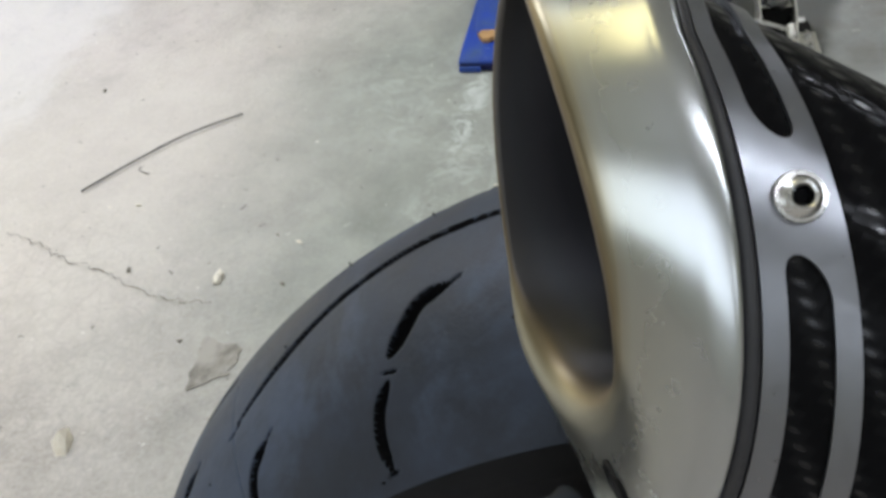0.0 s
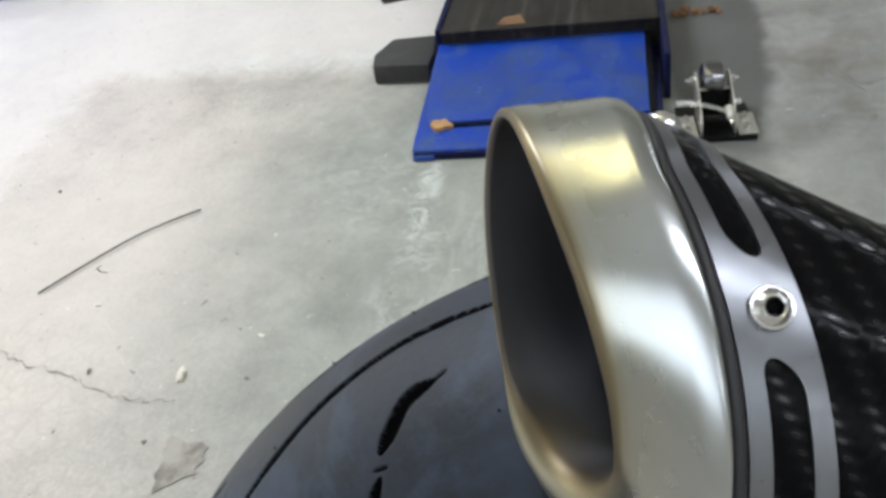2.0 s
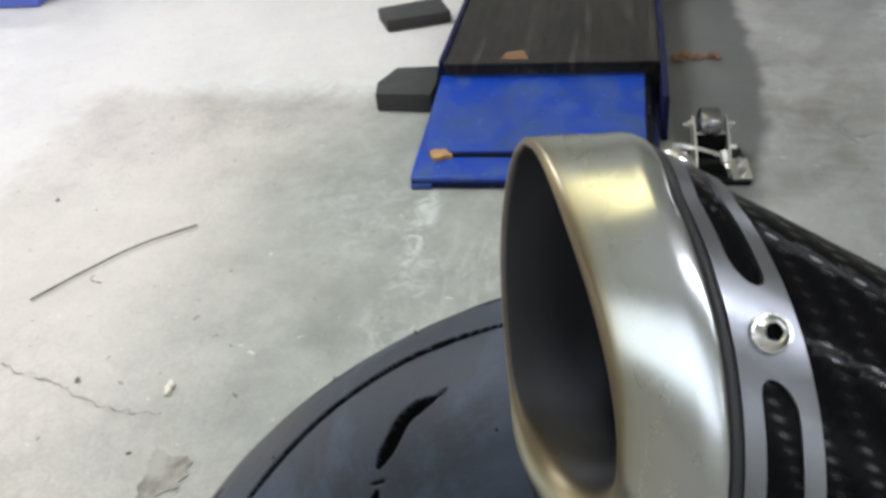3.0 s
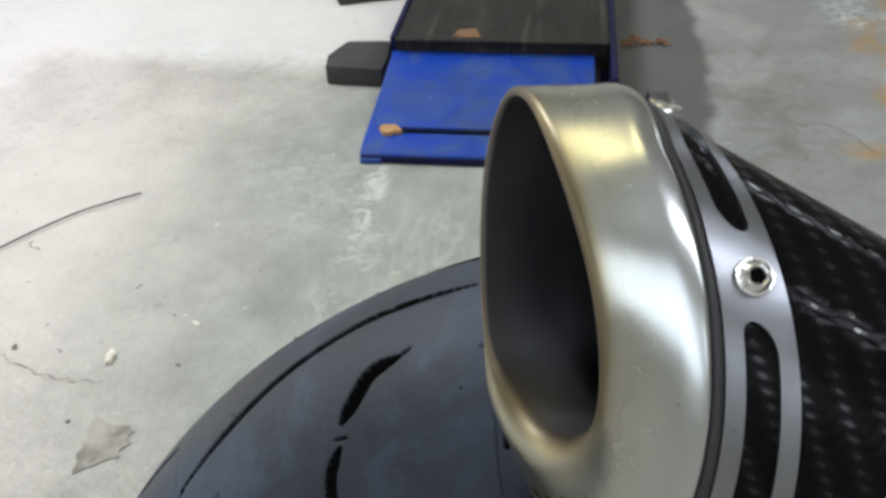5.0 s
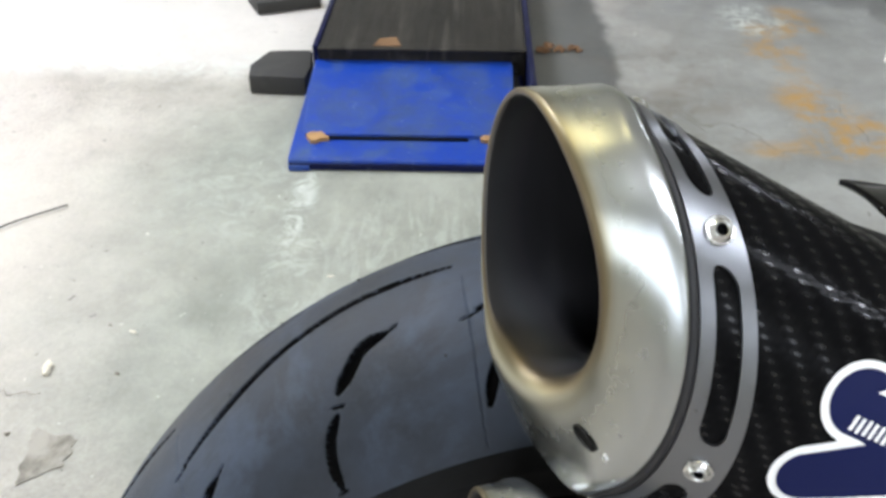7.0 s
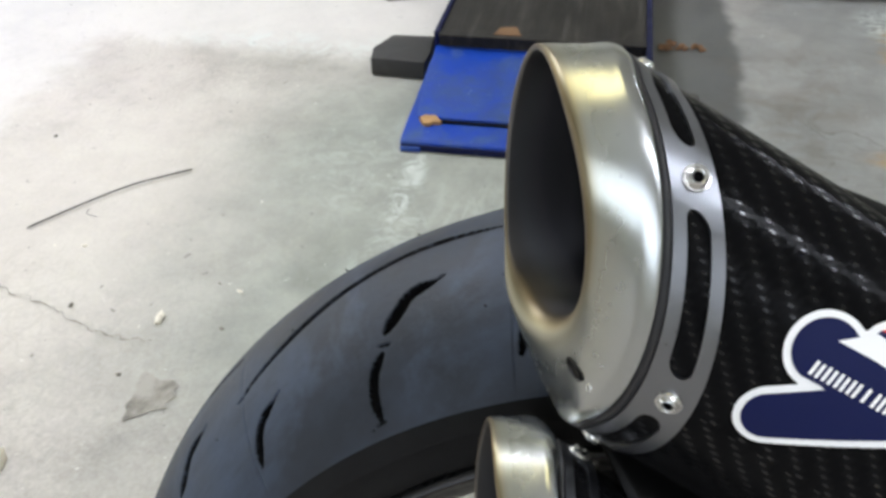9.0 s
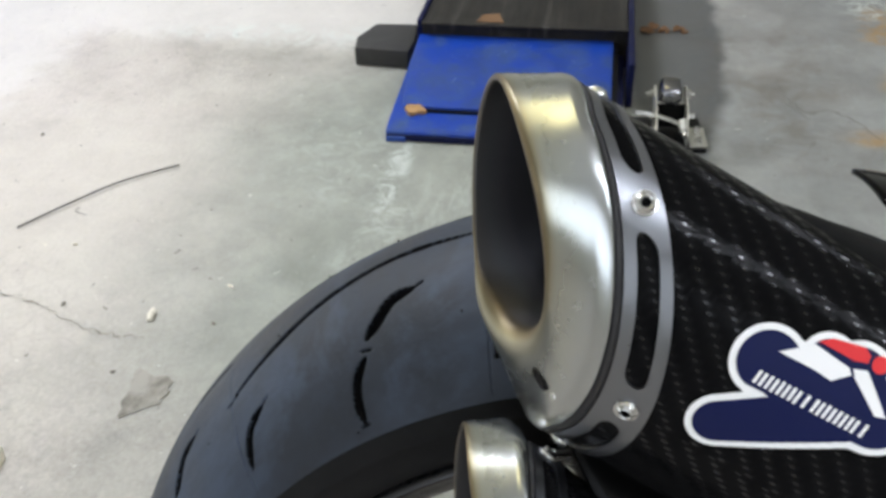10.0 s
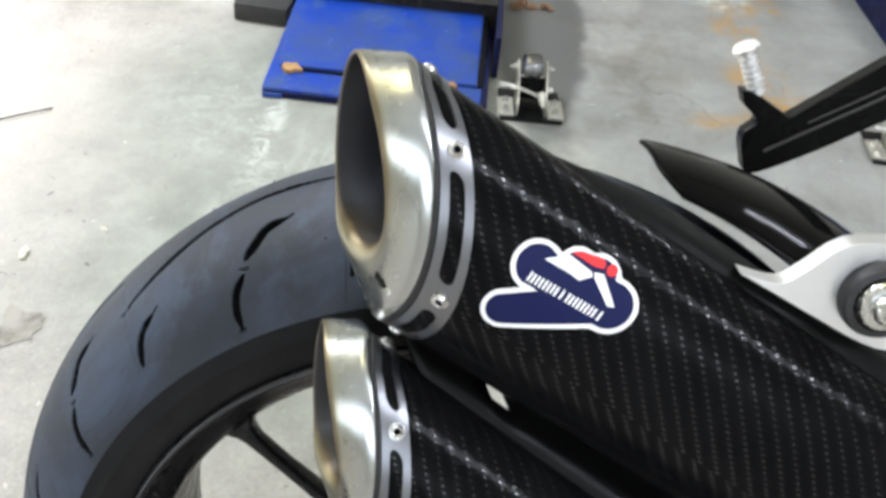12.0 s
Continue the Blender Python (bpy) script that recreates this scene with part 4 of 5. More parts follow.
def muffler():
    sl = put("muffler", sleeve_mesh(), "carbon", bike, "glossy black carbon fibre muffler with a steel outlet cap")
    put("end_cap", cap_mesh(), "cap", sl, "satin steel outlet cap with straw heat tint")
    put("gasket", ring_band([(0.0118, -0.001), (0.0118, 0.0004), (0.0122, 0.0010), (0.0134, 0.0010), (0.0138, 0.0004), (0.0138, -0.001)]), "gasket", sl, "black rubber sealing ring")
    part("strap", strap_mesh(), "strap", sl, "slotted satin aluminium clamp band", True)
    for psi in BOLTS:
        p = cut_at(0.0054, psi, 0.0012)
        out = (W * (math.cos(radians(psi)) / HW) + V * (math.sin(radians(psi)) / HV)).normalized()
        screw(sl, p, out, 0.83)
    # a drain slot, a raised black oval for its shaded opening, with a small screw in the chin of the cap
    at, face = Vector((0.1792, -0.0586, 0.3157)), Vector((0.44, -0.90, -0.02)).normalized()
    run = Vector((0.0121, 0.0062, -0.0016))
    run = (run - face * run.dot(face)).normalized()
    lie = Matrix((run, face.cross(run), face)).transposed().to_4x4()
    bm = bmesh.new()
    lathe(bm, [(-0.004, 0.0030), (0.0005, 0.0030), (0.0008, 0.0026), (0.0002, 0.0022), (0.0002, 0.0)], (0, 0, 0), (0, 0, 1), 24)
    bmesh.ops.transform(bm, matrix=Matrix.Translation(at) @ lie @ Matrix.Diagonal((1.9, 0.75, 1, 1)), verts=bm.verts)
    part("slot", bm, "satin_black", sl, "dark drain slot", True)
    screw(sl, Vector((0.1872, -0.0540, 0.3144)) - face * 0.0006, Vector((0.55, -0.83, -0.03)).normalized(), 0.42)
    badge(sl)
    return sl


upper = on_bike(muffler())
# the lower one hangs under it, turned in a little
BELOW = Matrix.Translation(S0 + Vector((0.002, -0.008, -0.133))) @ Matrix.Rotation(radians(-6.5), 4, "Z") @ Matrix.Translation(-S0)
copy_thing(upper, Matrix.Translation(HUB) @ BELOW)


def link_plate():
    """The black shield that closes the gap between the two sleeves."""
    bm = bmesh.new()
    rows = []
    stations = [-0.004 + 0.0068 * i for i in range(6)] + [0.046, 0.058] + [0.070 + 0.022 * i for i in range(14)]
    for s in stations:
        a = sleeve_at(s, 250, 0.0005)
        b = BELOW @ sleeve_at(s, 110, 0.0005)
        mid = (a + b) / 2 - W * 0.004
        rows.append([bm.verts.new(p) for p in (a, (a + mid) / 2, mid, (mid + b) / 2, b)])
    for i, (p, q) in enumerate(zip(rows, rows[1:])):
        for k in range(4):
            if i == 6 and k in (1, 2):
                continue  # a slot through which the floor shows
            bm.faces.new((p[k], p[k + 1], q[k + 1], q[k]))
    ob = on_bike(part("link_plate", bm, "black_paint", bike, "black shield plate between the mufflers", True))
    md = ob.modifiers.new("thickness", "SOLIDIFY")
    md.thickness = 0.002
    return ob


link_plate()


def mudguard():
    """The hugger over the tyre: a glossy shell with a pointed tail."""
    bm = bmesh.new()
    grid = []
    cols = 41
    for i in range(40):
        row = []
        for j in range(cols):
            f = j / (cols - 1)
            ph = -50 + 73 * f
            d = ph + 8.6
            edge = 13.4 + (0.045 * d + 0.009 * max(0.0, ph - 8) ** 2 if d > 0 else -0.45 * d)  # the tail runs to a point on the far side of the crown
            th = edge + (85 - edge) * (i / 39) ** 1.4
            ph += f * 0.75 * max(th - 17.0, 0.0)
            a = 0.119 + 0.0009 * max(th - 13.6, 0)
            row.append(bm.verts.new(tyre_point(-th, min(ph, 72), a)))
        grid.append(row)
    for i in range(39):
        for j in range(cols - 1):
            bm.faces.new((grid[i][j], grid[i][j + 1], grid[i + 1][j + 1], grid[i + 1][j]))
    ob = on_bike(part("mudguard", bm, "guard", bike, "glossy black rear mudguard with a pointed tail", True))
    md = ob.modifiers.new("thickness", "SOLIDIFY")
    md.thickness, md.offset = 0.0025, -1
    return ob


mudguard()


def heat_shield():
    """A black shell that lies along the upper sleeve and swells ahead."""
    bm = bmesh.new()
    rows = []
    for i in range(24):
        s = 0.038 + 0.010 * i
        bulge = 0.011 * min(max((s - 0.04) / 0.06, 0), 1) ** 0.8
        row = []
        for k in range(21):
            psi = 94 + 80 * k / 20
            lift = -0.002 + (bulge + 0.0025) * math.sin(math.pi * k / 20) ** 0.7
            row.append(bm.verts.new(sleeve_at(s, psi, lift)))
        rows.append(row)
    for a, b in zip(rows, rows[1:]):
        for k in range(20):
            bm.faces.new((a[k], a[k + 1], b[k + 1], b[k]))
    return on_bike(part("heat_shield", bm, "satin_black", bike, "black heat shield along the upper muffler", True))


heat_shield()


def hanger():
    """The cast bracket that holds the muffler, with its bolt in a rubber bush."""
    top = smooth_line([(0.091, 0.341, 0), (0.108, 0.3385, 0), (0.118, 0.346, 0), (0.128, 0.3565, 0), (0.140, 0.361, 0), (0.170, 0.362, 0), (0.20, 0.355, 0)], 6)
    low = smooth_line([(0.20, 0.318, 0), (0.165, 0.313, 0), (0.148, 0.3155, 0), (0.126, 0.325, 0), (0.103, 0.3355, 0)], 6)
    bm = bmesh.new()
    prism(bm, [(p.x, p.y) for p in top + low], 0.176, 0.186, lambda a, b, d: Vector((d, a, b)))
    ob = on_bike(bevelled(part("bracket", bm, "alu", bike, "silver cast muffler bracket"), 0.0022, 3))
    at = (0.186, 0.149, 0.338)
    bm = bmesh.new()
    lathe(bm, [(-0.004, 0.0165), (0.006, 0.0165), (0.008, 0.0155), (0.0085, 0.0125), (0.004, 0.0115), (0.004, 0.0)], at, (1, 0, 0), 40)
    part("bush", bm, "gasket", ob, "black rubber bush", True)
    bm = bmesh.new()
    lathe(bm, [(0.003, 0.0112), (0.0095, 0.0112), (0.0110, 0.0102), (0.0112, 0.0066), (0.0155, 0.0062), (0.0165, 0.0052), (0.0165, 0.0032), (0.0120, 0.0030), (0.0120, 0.0)], at, (1, 0, 0), 40)
    part("bolt", bm, "bright", ob, "chromed bracket bolt", True)
    return ob


hanger()


def foot_rest():
    """The far side's black rest hanger with a ribbed silver peg."""
    bm = bmesh.new()
    rim = smooth_line([(0.193, 0.324, 0), (0.205, 0.3225, 0), (0.236, 0.306, 0)], 5) + smooth_line([(0.302, 0.360, 0), (0.40, 0.42, 0)], 3) + \
        smooth_line([(0.42, 0.378, 0), (0.316, 0.314, 0), (0.257, 0.276, 0), (0.216, 0.255, 0), (0.206, 0.268, 0), (0.202, 0.288, 0), (0.211, 0.300, 0), (0.197, 0.313, 0)], 5)
    prism(bm, [(p.x, p.y) for p in rim], -0.232, -0.214, lambda a, b, d: Vector((d, a, b)))
    ob = on_bike(bevelled(part("footrest_hanger", bm, "gloss_black", bike, "glossy black footrest hanger"), 0.003, 2))
    # grey rods carry the bright highlight lines of the hanger's two ridges
    bm = bmesh.new()
    rod(bm, (-0.2135, 0.222, 0.276), (-0.2135, 0.40, 0.394), 0.0016)
    part("ridge", bm, "rim_edge", ob, "ridge along the hanger, greyed for its highlight", True)
    bm = bmesh.new()
    rod(bm, (-0.2135, 0.252, 0.304), (-0.2135, 0.40, 0.402), 0.0011)
    part("ridge", bm, "rim_edge", ob, "ridge along the hanger, greyed for its highlight", True)
    # the peg: a stack of ribs and a round end
    a, b = Vector((-0.222, 0.2085, 0.3205)), Vector((-0.222, 0.1885, 0.3600))
    d = (b - a).normalized()
    length = (b - a).length
    prof = [(0.0, 0.0)]
    for k in range(7):
        h = length * 0.78 * k / 7
        prof += [(h, 0.0052), (h + 0.0014, 0.0078), (h + 0.0030, 0.0078), (h + 0.0042, 0.0052)]
    prof += [(length * 0.82, 0.005), (length * 0.85, 0.0100), (length * 0.93, 0.0112), (length * 1.02, 0.0085), (length * 1.05, 0.0)]
    bm = bmesh.new()
    lathe(bm, prof, a, d, 28)
    part("peg", bm, "peg", ob, "ribbed bright metal foot peg", True)
    return ob


foot_rest()

# ---- the vehicle lift on the floor ----
lift = tagged(new("vehicle_lift"), "low blue steel vehicle lift with black decks, lowered", "vehicle lift")


def deck(y0, y1):
    x0 = -1.555
    bm = bmesh.new()
    boxed(bm, (-3.6, y0 + 0.012, 0.0), (x0, y1 - 0.012, 0.088), bevel=0.004)
    d = part("deck", bm, "deck", lift, "worn black steel deck with scrape marks")
    for ya, yb in ((y0, y0 + 0.012), (y1 - 0.012, y1)):
        bm = bmesh.new()
        boxed(bm, (-3.6, ya, 0.0), (x0 + (0.0 if ya == y0 else 0.18), yb, 0.092), bevel=0.003)
        part("side_rail", bm, "blue_dark", d)
    bm = bmesh.new()
    boxed(bm, (x0 - 0.02, y0 + 0.012, 0.084), (x0 + 0.012, y1 - 0.012, 0.0905), bevel=0.002)
    part("deck_edge", bm, "deck", d)
    # the ramp: a sloping frame with a flap that lies in it
    bm = bmesh.new()
    prof = [(-1.195, 0.0), (-1.197, 0.017), (-1.203, 0.0205), (-1.240, 0.0255), (-1.557, 0.0525), (-1.557, 0.0)]
    prism(bm, prof, y0 + 0.002, y1 - 0.03, lambda a, b, e: Vector((a, e, b)))
    frame_ob = bevelled(part("ramp", bm, "blue", lift, "scuffed blue steel ramp"), 0.003)
    bm = bmesh.new()
    m = Matrix.Translation((-1.268, 0, 0.0300)) @ Matrix.Rotation(math.atan2(0.027, 0.317), 4, "Y")
    rim = [(-0.300, y0 + 0.004), (-0.300, y1 - 0.041), (0.0, y1 - 0.041), (0.0, y0 + 0.024), (-0.03, y0 + 0.018)]
    prism(bm, rim, -0.004, 0.006, lambda a, b, e: m @ Vector((a, b, e)))
    bevelled(part("flap", bm, "blue", frame_ob, "blue steel flap with chipped paint"), 0.002)
    # solid black strips stand in for the shade in the flap's open gaps
    bm = bmesh.new()
    boxed(bm, (-0.298, y1 - 0.0405, -0.002), (-0.002, y1 - 0.0305, 0.0015), m)
    part("gap", bm, "black_paint", frame_ob)
    bm = bmesh.new()
    boxed(bm, (0.002, y0 + 0.07, -0.002), (0.009, y1 - 0.13, 0.0015), m)
    part("slot", bm, "black_paint", frame_ob)
    bm = bmesh.new()
    boxed(bm, (-0.316, y0 + 0.006, -0.004), (-0.3015, y1 - 0.041, 0.002), m)
    part("hinge_gap", bm, "black_paint", frame_ob)
    for ya in (y0 + 0.026, y1 - 0.115):
        bm = bmesh.new()
        big = 1.0 if ya < y1 - 0.2 else 0.6
        rim = []
        for k in range(22):
            w = 2 * math.pi * k / 22
            r = 1 + 0.7 * noise.noise(Vector((math.cos(w) * 1.7, math.sin(w) * 1.7, ya * 9)))
            rim.append((0.008 + 0.013 * big * r * math.cos(w), ya + 0.020 + 0.020 * big * r * math.sin(w)))
        prism(bm, rim, -0.003, 0.0063, lambda a, b, e: m @ Vector((a, b, e)))
        part("bare_patch", bm, "bare", frame_ob, "rusty bare patch")
    bm = bmesh.new()
    prism(bm, [(-1.56, -0.30 - y0 * 0 + 0.0), (-1.60, -0.29), (-1.61, -0.255), (-1.56, -0.24)] if y0 < 0 else [(-1.56, 1.1), (-1.6, 1.11), (-1.6, 1.15), (-1.56, 1.16)],
          0.085, 0.0915, lambda a, b, e: Vector((a, b, e)))
    part("rusty_notch", bm, "dark_rust", d, "rusty patch on the deck's edge")
    # a strip in darker blue puts the ramp front's shade into its colour
    bm = bmesh.new()
    boxed(bm, (-1.200, y0 + 0.004, 0.0), (-1.192, y1 - 0.032, 0.0125), bevel=0.0015)
    part("shaded_ramp_lip", bm, "blue_dark", frame_ob, "scuffed front lip, darkened for its shaded face")
    bm = bmesh.new()
    boxed(bm, (-1.203, y0 + 0.004, 0.0), (-1.188, y0 + 0.042, 0.010), bevel=0.0015)
    part("ramp_foot", bm, "blue", frame_ob)
    # a rail stub beside the flap
    bm = bmesh.new()
    boxed(bm, (-1.56, y1 - 0.03, 0.0), (-1.20, y1 - 0.018, 0.03), bevel=0.002)
    part("ramp_side", bm, "blue_dark", frame_ob)


deck(-0.428, 0.034)
deck(0.985, 1.447)
bm = bmesh.new()
boxed(bm, (-2.205, 0.034, 0.015), (-2.145, 0.985, 0.09), bevel=0.004)
part("cross_beam", bm, "blue_dark", lift, "dark blue cross beam between the decks")


# ---- loose things on the floor ----
def rubber_block(rim, high, label):
    """A pad with the plan outline rim, lying on the floor."""
    bm = bmesh.new()
    prism(bm, rim, 0.0, high, lambda a, b, e: Vector((a, b, e)))
    bmesh.ops.recalc_face_normals(bm, faces=bm.faces)
    es = [e for e in bm.edges]
    bmesh.ops.bevel(bm, geom=es, offset=0.006, segments=2, affect="EDGES", profile=0.6)
    return tagged(part("rubber_block", bm, "block", None, smooth=True), label, "rubber block", "lift pads")


rubber_block([(-1.513, -0.560), (-1.570, -0.568), (-1.650, -0.540), (-1.655, -0.446), (-1.560, -0.436), (-1.505, -0.440)], 0.042,
             "black rubber lifting block with cut corners beside the blue lift")
rubber_block([(-2.067, -0.680), (-2.139, -0.526), (-2.030, -0.480), (-1.970, -0.634)], 0.032, "black rubber lifting block lying askew on the floor")


def caster():
    ob = tagged(new("caster"), "zinc-plated caster with a grey wheel and a brake lever", "caster")
    ob.matrix_world = pose(-1.275, 0.102, 0, 0, 0, 3)
    bm = bmesh.new()
    boxed(bm, (-0.055, -0.062, 0.0), (0.068, 0.062, 0.006), bevel=0.001)
    part("base", bm, "black_paint", ob)
    for sy in (-1, 1):
        bm = bmesh.new()
        boxed(bm, (-0.01, min(sy * 0.033, sy * 0.066), 0.006), (0.062, max(sy * 0.033, sy * 0.066), 0.010), bevel=0.001)
        fl = part("flange", bm, "zinc", ob, "zinc-plated flange")
        for bx in (0.008, 0.045):
            bm = bmesh.new()
            bmesh.ops.create_cone(bm, cap_ends=True, segments=6, radius1=0.0075, radius2=0.007, depth=0.006, matrix=Matrix.Translation((bx, sy * 0.050, 0.013)))
            rod(bm, (bx, sy * 0.050, 0.01), (bx, sy * 0.050, 0.021), 0.0035)
            part("nut", bm, "bright", fl)
        bm = bmesh.new()
        prism(bm, [(0.055, 0.006), (0.055, 0.03), (0.02, 0.06), (-0.035, 0.082), (-0.052, 0.075), (-0.05, 0.055), (-0.02, 0.006)], sy * 0.0265, sy * 0.0295,
              lambda a, b, e: Vector((a, e, b)))
        part("fork_plate", bm, "zinc", ob, "zinc-plated fork plate")
        bm = bmesh.new()
        bmesh.ops.create_cone(bm, cap_ends=True, segments=6, radius1=0.008, radius2=0.008, depth=0.008,
                              matrix=Matrix.Translation((-0.036, sy * 0.0335, 0.066)) @ Matrix.Rotation(radians(90), 4, "X"))
        rod(bm, (-0.036, sy * 0.0295, 0.066), (-0.036, sy * 0.045, 0.066), 0.0035)
        part("axle_nut", bm, "bright", ob)
        bm = bmesh.new()
        rod(bm, (0.012, sy * 0.0295, 0.045), (0.012, sy * 0.042, 0.045), 0.005, seg=8)
        part("pin", bm, "bright", ob)
    bm = bmesh.new()
    lathe(bm, [(-0.0185, 0.0), (-0.0185, 0.010), (-0.0165, 0.012), (-0.0165, 0.021), (-0.0185, 0.024), (-0.016, 0.0295), (-0.009, 0.0318), (0.009, 0.0318), (0.016, 0.0295), (0.0185, 0.024), (0.0165, 0.021), (0.0165, 0.012), (0.0185, 0.010), (0.0185, 0.0)], (-0.036, 0, 0.066), (0, 1, 0), 40)
    part("wheel", bm, "caster_steel", ob, "dark shiny caster wheel", True)
    bm = bmesh.new()
    boxed(bm, (-0.012, -0.0262, 0.012), (-0.006, 0.0262, 0.060), bevel=0.001)
    cross = part("cross_plate", bm, "black_paint", ob, "dark cross plate with a bare upper edge")
    bm = bmesh.new()
    boxed(bm, (-0.0125, -0.0262, 0.0602), (-0.0055, 0.0262, 0.0620), bevel=0.0006)
    part("edge", bm, "zinc", cross)
    bm = bmesh.new()
    sweep(bm, smooth_line([(0.016, -0.066, 0.052), (0.020, -0.04, 0.052), (0.036, -0.005, 0.048), (0.046, 0.012, 0.045)], 5), 0.0042)
    part("brake_lever", bm, "bright", ob, "bright brake lever", True)
    bm = bmesh.new()
    prof = [(0.0, 0.0)]
    for k in range(5):
        prof += [(0.005 * k, 0.0075), (0.005 * k + 0.002, 0.0088), (0.005 * k + 0.004, 0.0075)]
    lathe(bm, prof + [(0.026, 0.004), (0.034, 0.004), (0.034, 0.0)], (0.034, 0.018, 0.047), (0.8, 0.1, -0.45), 20)
    part("spring_bolt", bm, "zinc", ob, "zinc bolt with a coil spring", True)
    return ob


near_caster = caster()
copy_thing(near_caster, pose(-1.262, 0.850, 0, 0, 0, -4))


def crate():
    """A blue steel tool chest by the door; only its foot comes into view."""
    ob = tagged(new("tool_chest"), "light blue painted steel tool chest standing on the floor", "tool chest")
    ob.matrix_world = pose(-2.55, -2.1, 0)
    bm = bmesh.new()
    boxed(bm, (-0.3, -0.33, 0.0), (0.3, 0.33, 0.75), bevel=0.012)
    part("body", bm, "pale_blue", ob)
    for k in range(3):
        bm = bmesh.new()
        boxed(bm, (0.3, -0.30, 0.06 + 0.22 * k), (0.312, 0.30, 0.26 + 0.22 * k), bevel=0.004)
        dr = part("drawer", bm, "pale_blue", ob)
        bm = bmesh.new()
        rod(bm, (0.325, -0.15, 0.22 + 0.22 * k), (0.325, 0.15, 0.22 + 0.22 * k), 0.007)
        for yy in (-0.14, 0.14):
            rod(bm, (0.31, yy, 0.22 + 0.22 * k), (0.325, yy, 0.22 + 0.22 * k), 0.005)
        part("handle", bm, "bright", dr, smooth=True)


crate()


def wire():
    bm = bmesh.new()
    pts = smooth_line([(-0.827, -0.977, 0.003), (-0.911, -0.921, 0.004), (-0.988, -0.862, 0.004), (-1.055, -0.783, 0.003)], 8)
    sweep(bm, pts, 0.0016)
    return tagged(part("wire", bm, "wire", None, smooth=True), "thin dark bent wire lying on the concrete", "wire")


wire()


def crumb(name, mat, x, y, size, label, category, group="", flat=0.5, smoothness=2):
    bm = bmesh.new()
    bmesh.ops.create_icosphere(bm, subdivisions=smoothness, radius=1.0)
    rng = random.Random(int(abs(x * 7919 + y * 104729) * 100))
    slim = rng.uniform(0.35, 0.8)
    ox = Vector((rng.uniform(0, 50), rng.uniform(0, 50), 0))
    for vert in bm.verts:
        k = 1 + 0.8 * noise.noise(vert.co * 1.4 + ox)
        vert.co = Vector((vert.co.x * k * size, vert.co.y * k * size * slim, vert.co.z * k * size * flat))
    low = min(v.co.z for v in bm.verts)
    for vert in bm.verts:
        vert.co.z -= low + 0.002
    ob = part(name, bm, mat, None)
    ob.matrix_world = pose(x, y, 0, 0, 0, rng.uniform(0, 180))
    return tagged(ob, label, category, group)


crumb("paint_chip", "chip", -0.641, -0.659, 0.013, "pale flake of plaster on the concrete", "paint chip", flat=0.3)
crumb("stone", "stone", -0.350, -0.735, 0.019, "small angular pale brown stone on the concrete", "stone", flat=0.7, smoothness=1)

# crumbs and grit lying about
for x, y, size, mat in ((-0.738, -0.605, 0.0035, "dirt"), (-0.636, -0.562, 0.004, "dirt"), (-0.65, -0.803, 0.0055, "dirt"), (-0.521, -0.664, 0.0042, "dirt"), (-0.715, -0.363, 0.004, "dirt"),
                        (-1.14, -1.101, 0.005, "dirt"), (-0.724, -0.568, 0.0055, "chip"), (-0.798, -0.859, 0.006, "chip"), (-0.866, -0.305, 0.005, "chip"), (-0.792, -0.908, 0.004, "chip")):
    crumb("crumb", mat, x, y, size, "small crumb of dirt on the concrete" if mat == "dirt" else "small pale crumb on the concrete", "crumb", "crumbs on the floor", 0.3)
rng = random.Random(5)
for k in range(9):
    crumb("rust_flake", "rust", -1.765 + rng.uniform(-0.018, 0.018), 0.062 + 0.012 * k + rng.uniform(-0.004, 0.004), rng.uniform(0.008, 0.014),
          "rusty flake lying beside the blue lift", "rust flake", "rust flakes", 0.5)


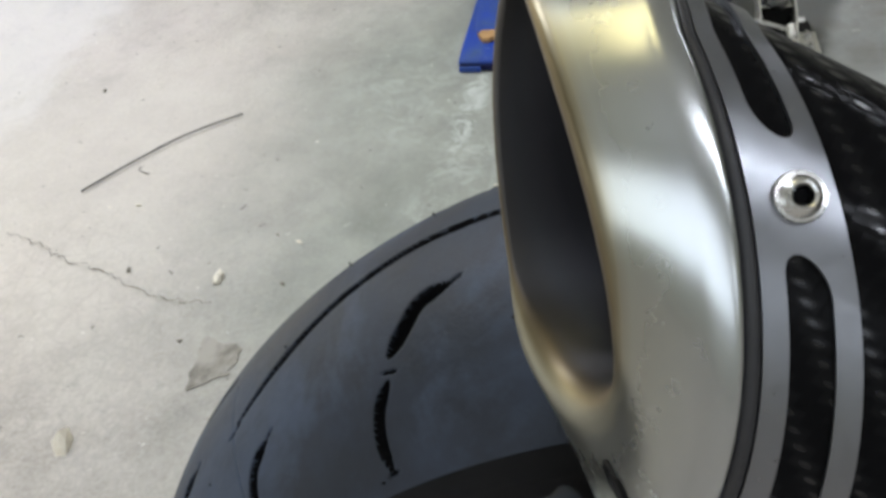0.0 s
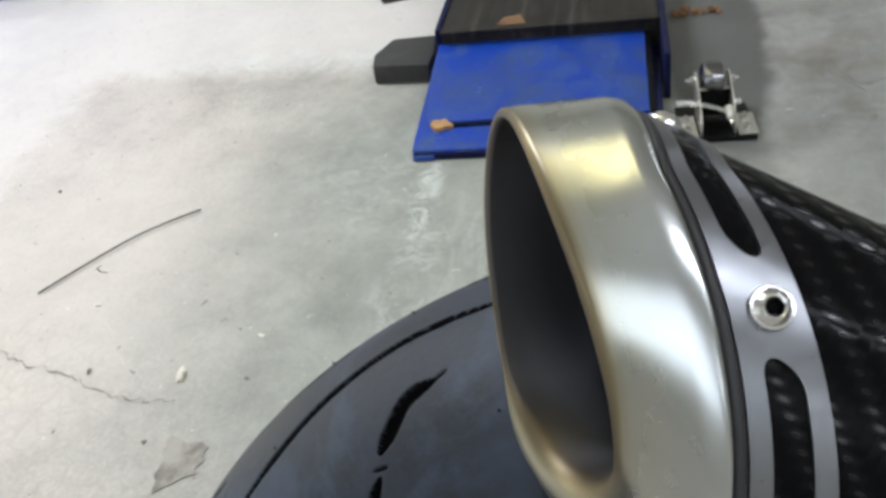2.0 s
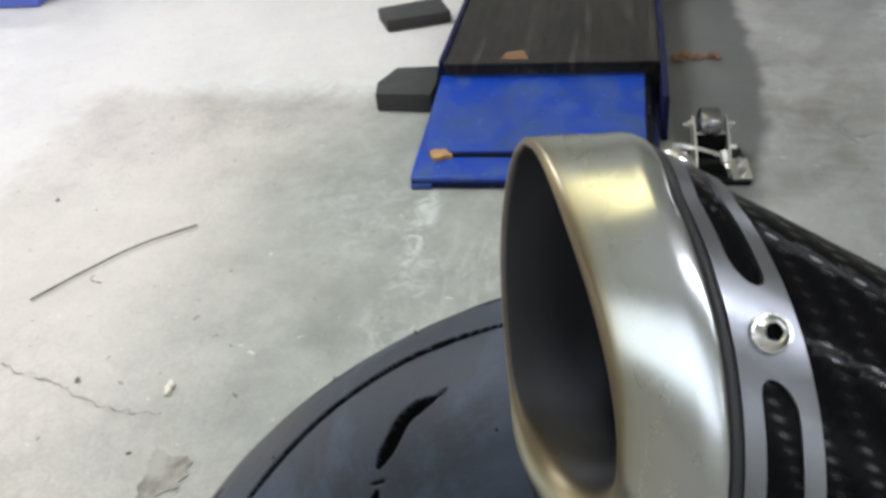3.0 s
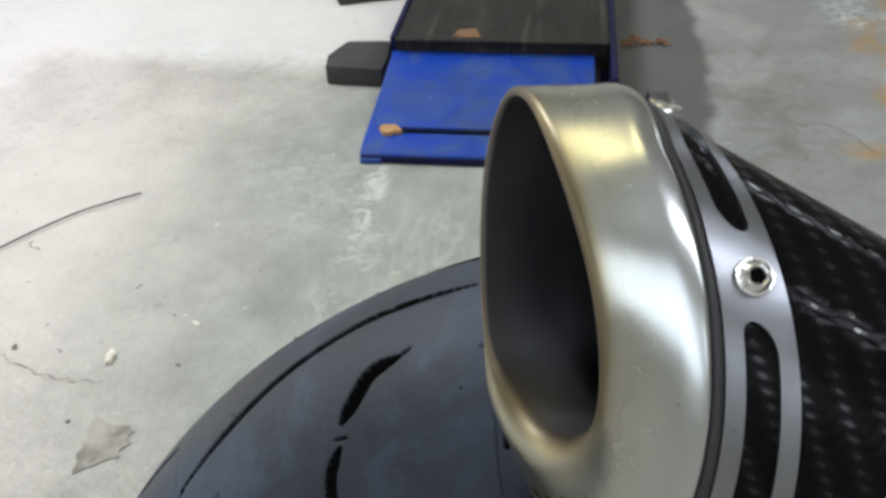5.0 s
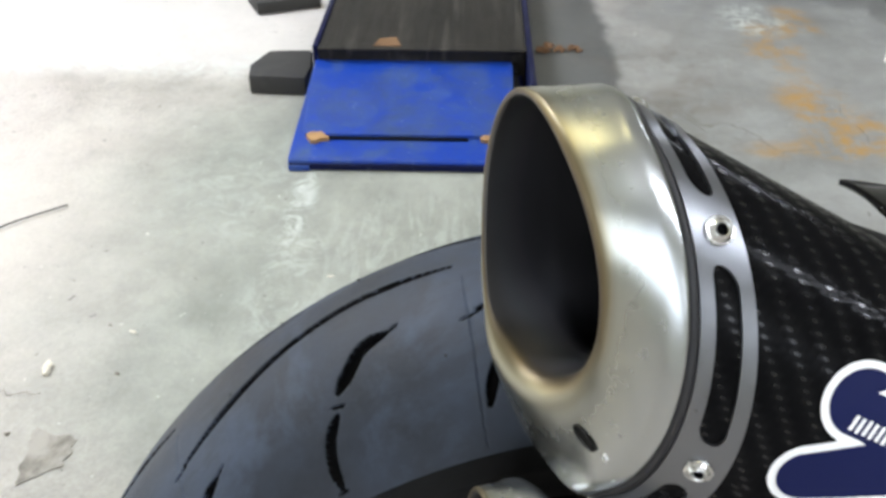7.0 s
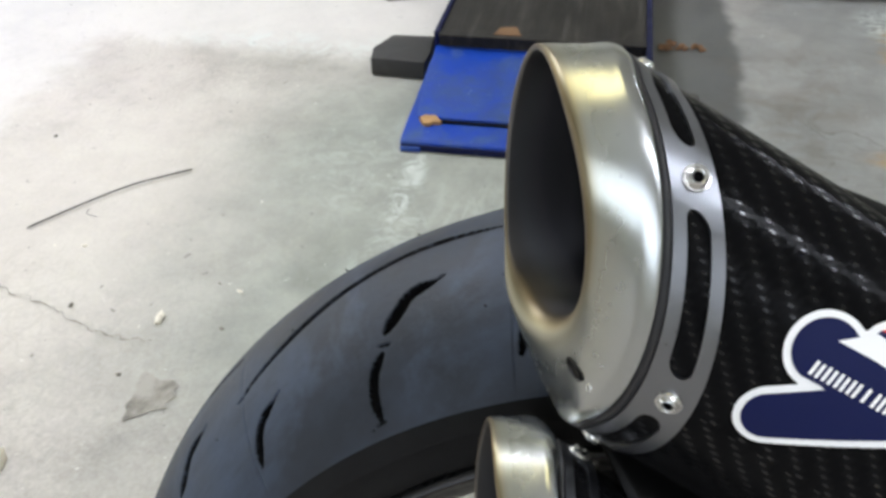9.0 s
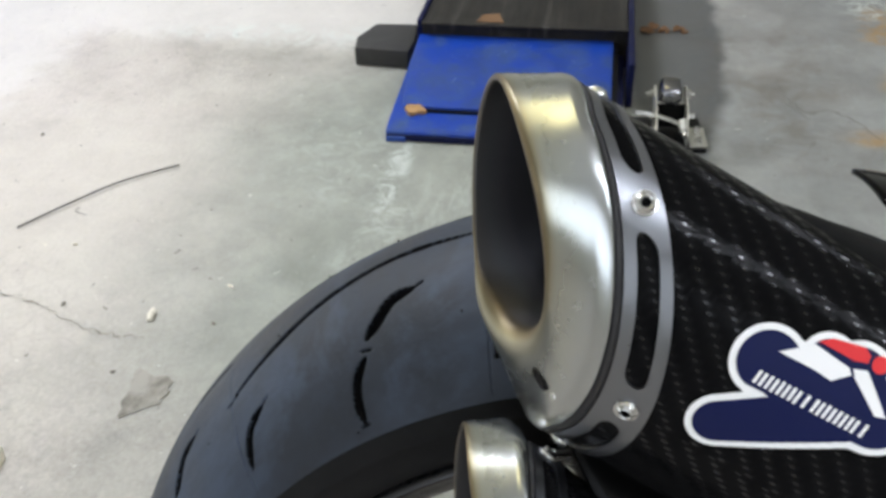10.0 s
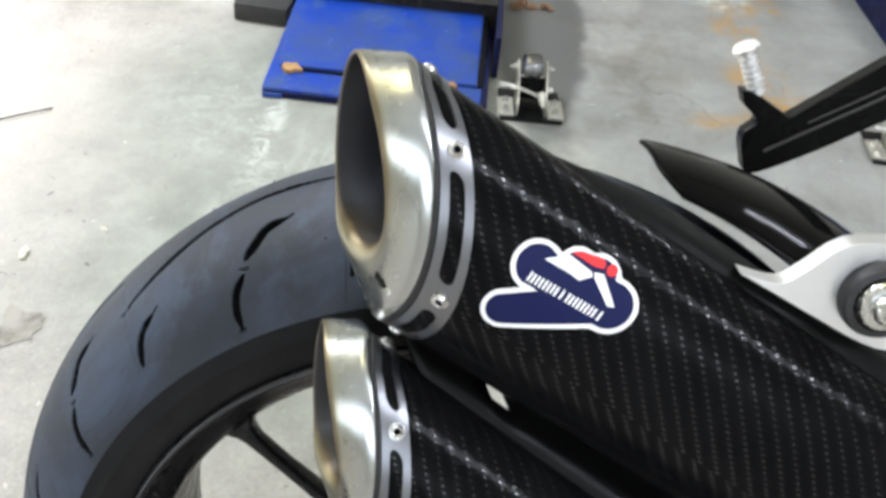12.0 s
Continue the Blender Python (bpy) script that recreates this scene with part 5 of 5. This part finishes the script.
def bristle():
    """A short dark hook of wire near the long one."""
    bm = bmesh.new()
    pts = smooth_line([(-0.901, -0.903, 0.001), (-0.890, -0.905, 0.001), (-0.883, -0.894, 0.001), (-0.880, -0.880, 0.001)], 5)
    sweep(bm, pts, 0.0006)
    return tagged(part("wire_hook", bm, "wire", None, smooth=True), "tiny curled dark wire end on the concrete", "dirt")


bristle()


def floor_crack():
    """A wandering hairline crack in the concrete, with a broken edge."""
    rng = random.Random(11)
    line = smooth_line([(-0.725, -1.05, 0), (-0.700, -0.985, 0), (-0.672, -0.930, 0), (-0.652, -0.86, 0), (-0.636, -0.815, 0), (-0.604, -0.75, 0), (-0.597, -0.70, 0), (-0.590, -0.65, 0)], 9)
    bm = bmesh.new()
    left, right = [], []
    for i, p in enumerate(line):
        w = 0.0004 + 0.0022 * max(0.0, noise.noise(Vector((i * 0.45, 3.1, 0))) + 0.15)
        j = 0.011 * noise.noise(Vector((i * 0.55, 7.7, 0))) + 0.004 * noise.noise(Vector((i * 1.9, 2.2, 0)))
        left.append(bm.verts.new((p.x + j - w, p.y, 0.0006)))
        right.append(bm.verts.new((p.x + j + w, p.y, 0.0006)))
    for k in range(len(line) - 1):
        bm.faces.new((left[k], right[k], right[k + 1], left[k + 1]))
    return tagged(part("floor_crack", bm, "dirt", None), "thin dark crack in the concrete floor", "crack", kind="structure")


floor_crack()


def worn_floor_patch():
    """A worn, bared patch of the concrete, added as a thin ragged sheet."""
    bm = bmesh.new()
    corner = [(-0.532, -0.632), (-0.516, -0.574), (-0.470, -0.574), (-0.440, -0.620)]
    rim = []
    for (a, b), (c, d) in zip(corner, corner[1:] + corner[:1]):
        for i in range(16):
            t = i / 16
            x, y = a + (c - a) * t, b + (d - b) * t
            rim.append((x + 0.007 * noise.noise(Vector((x * 70, y * 70, 1))), y + 0.007 * noise.noise(Vector((x * 70, y * 70, 5)))))
    prism(bm, rim, 0.0002, 0.0007, lambda a, b, e: Vector((a, b, e)))
    return tagged(part("worn_floor_patch", bm, "scrap", None), "worn grey patch of bared concrete floor", "tape")


worn_floor_patch()
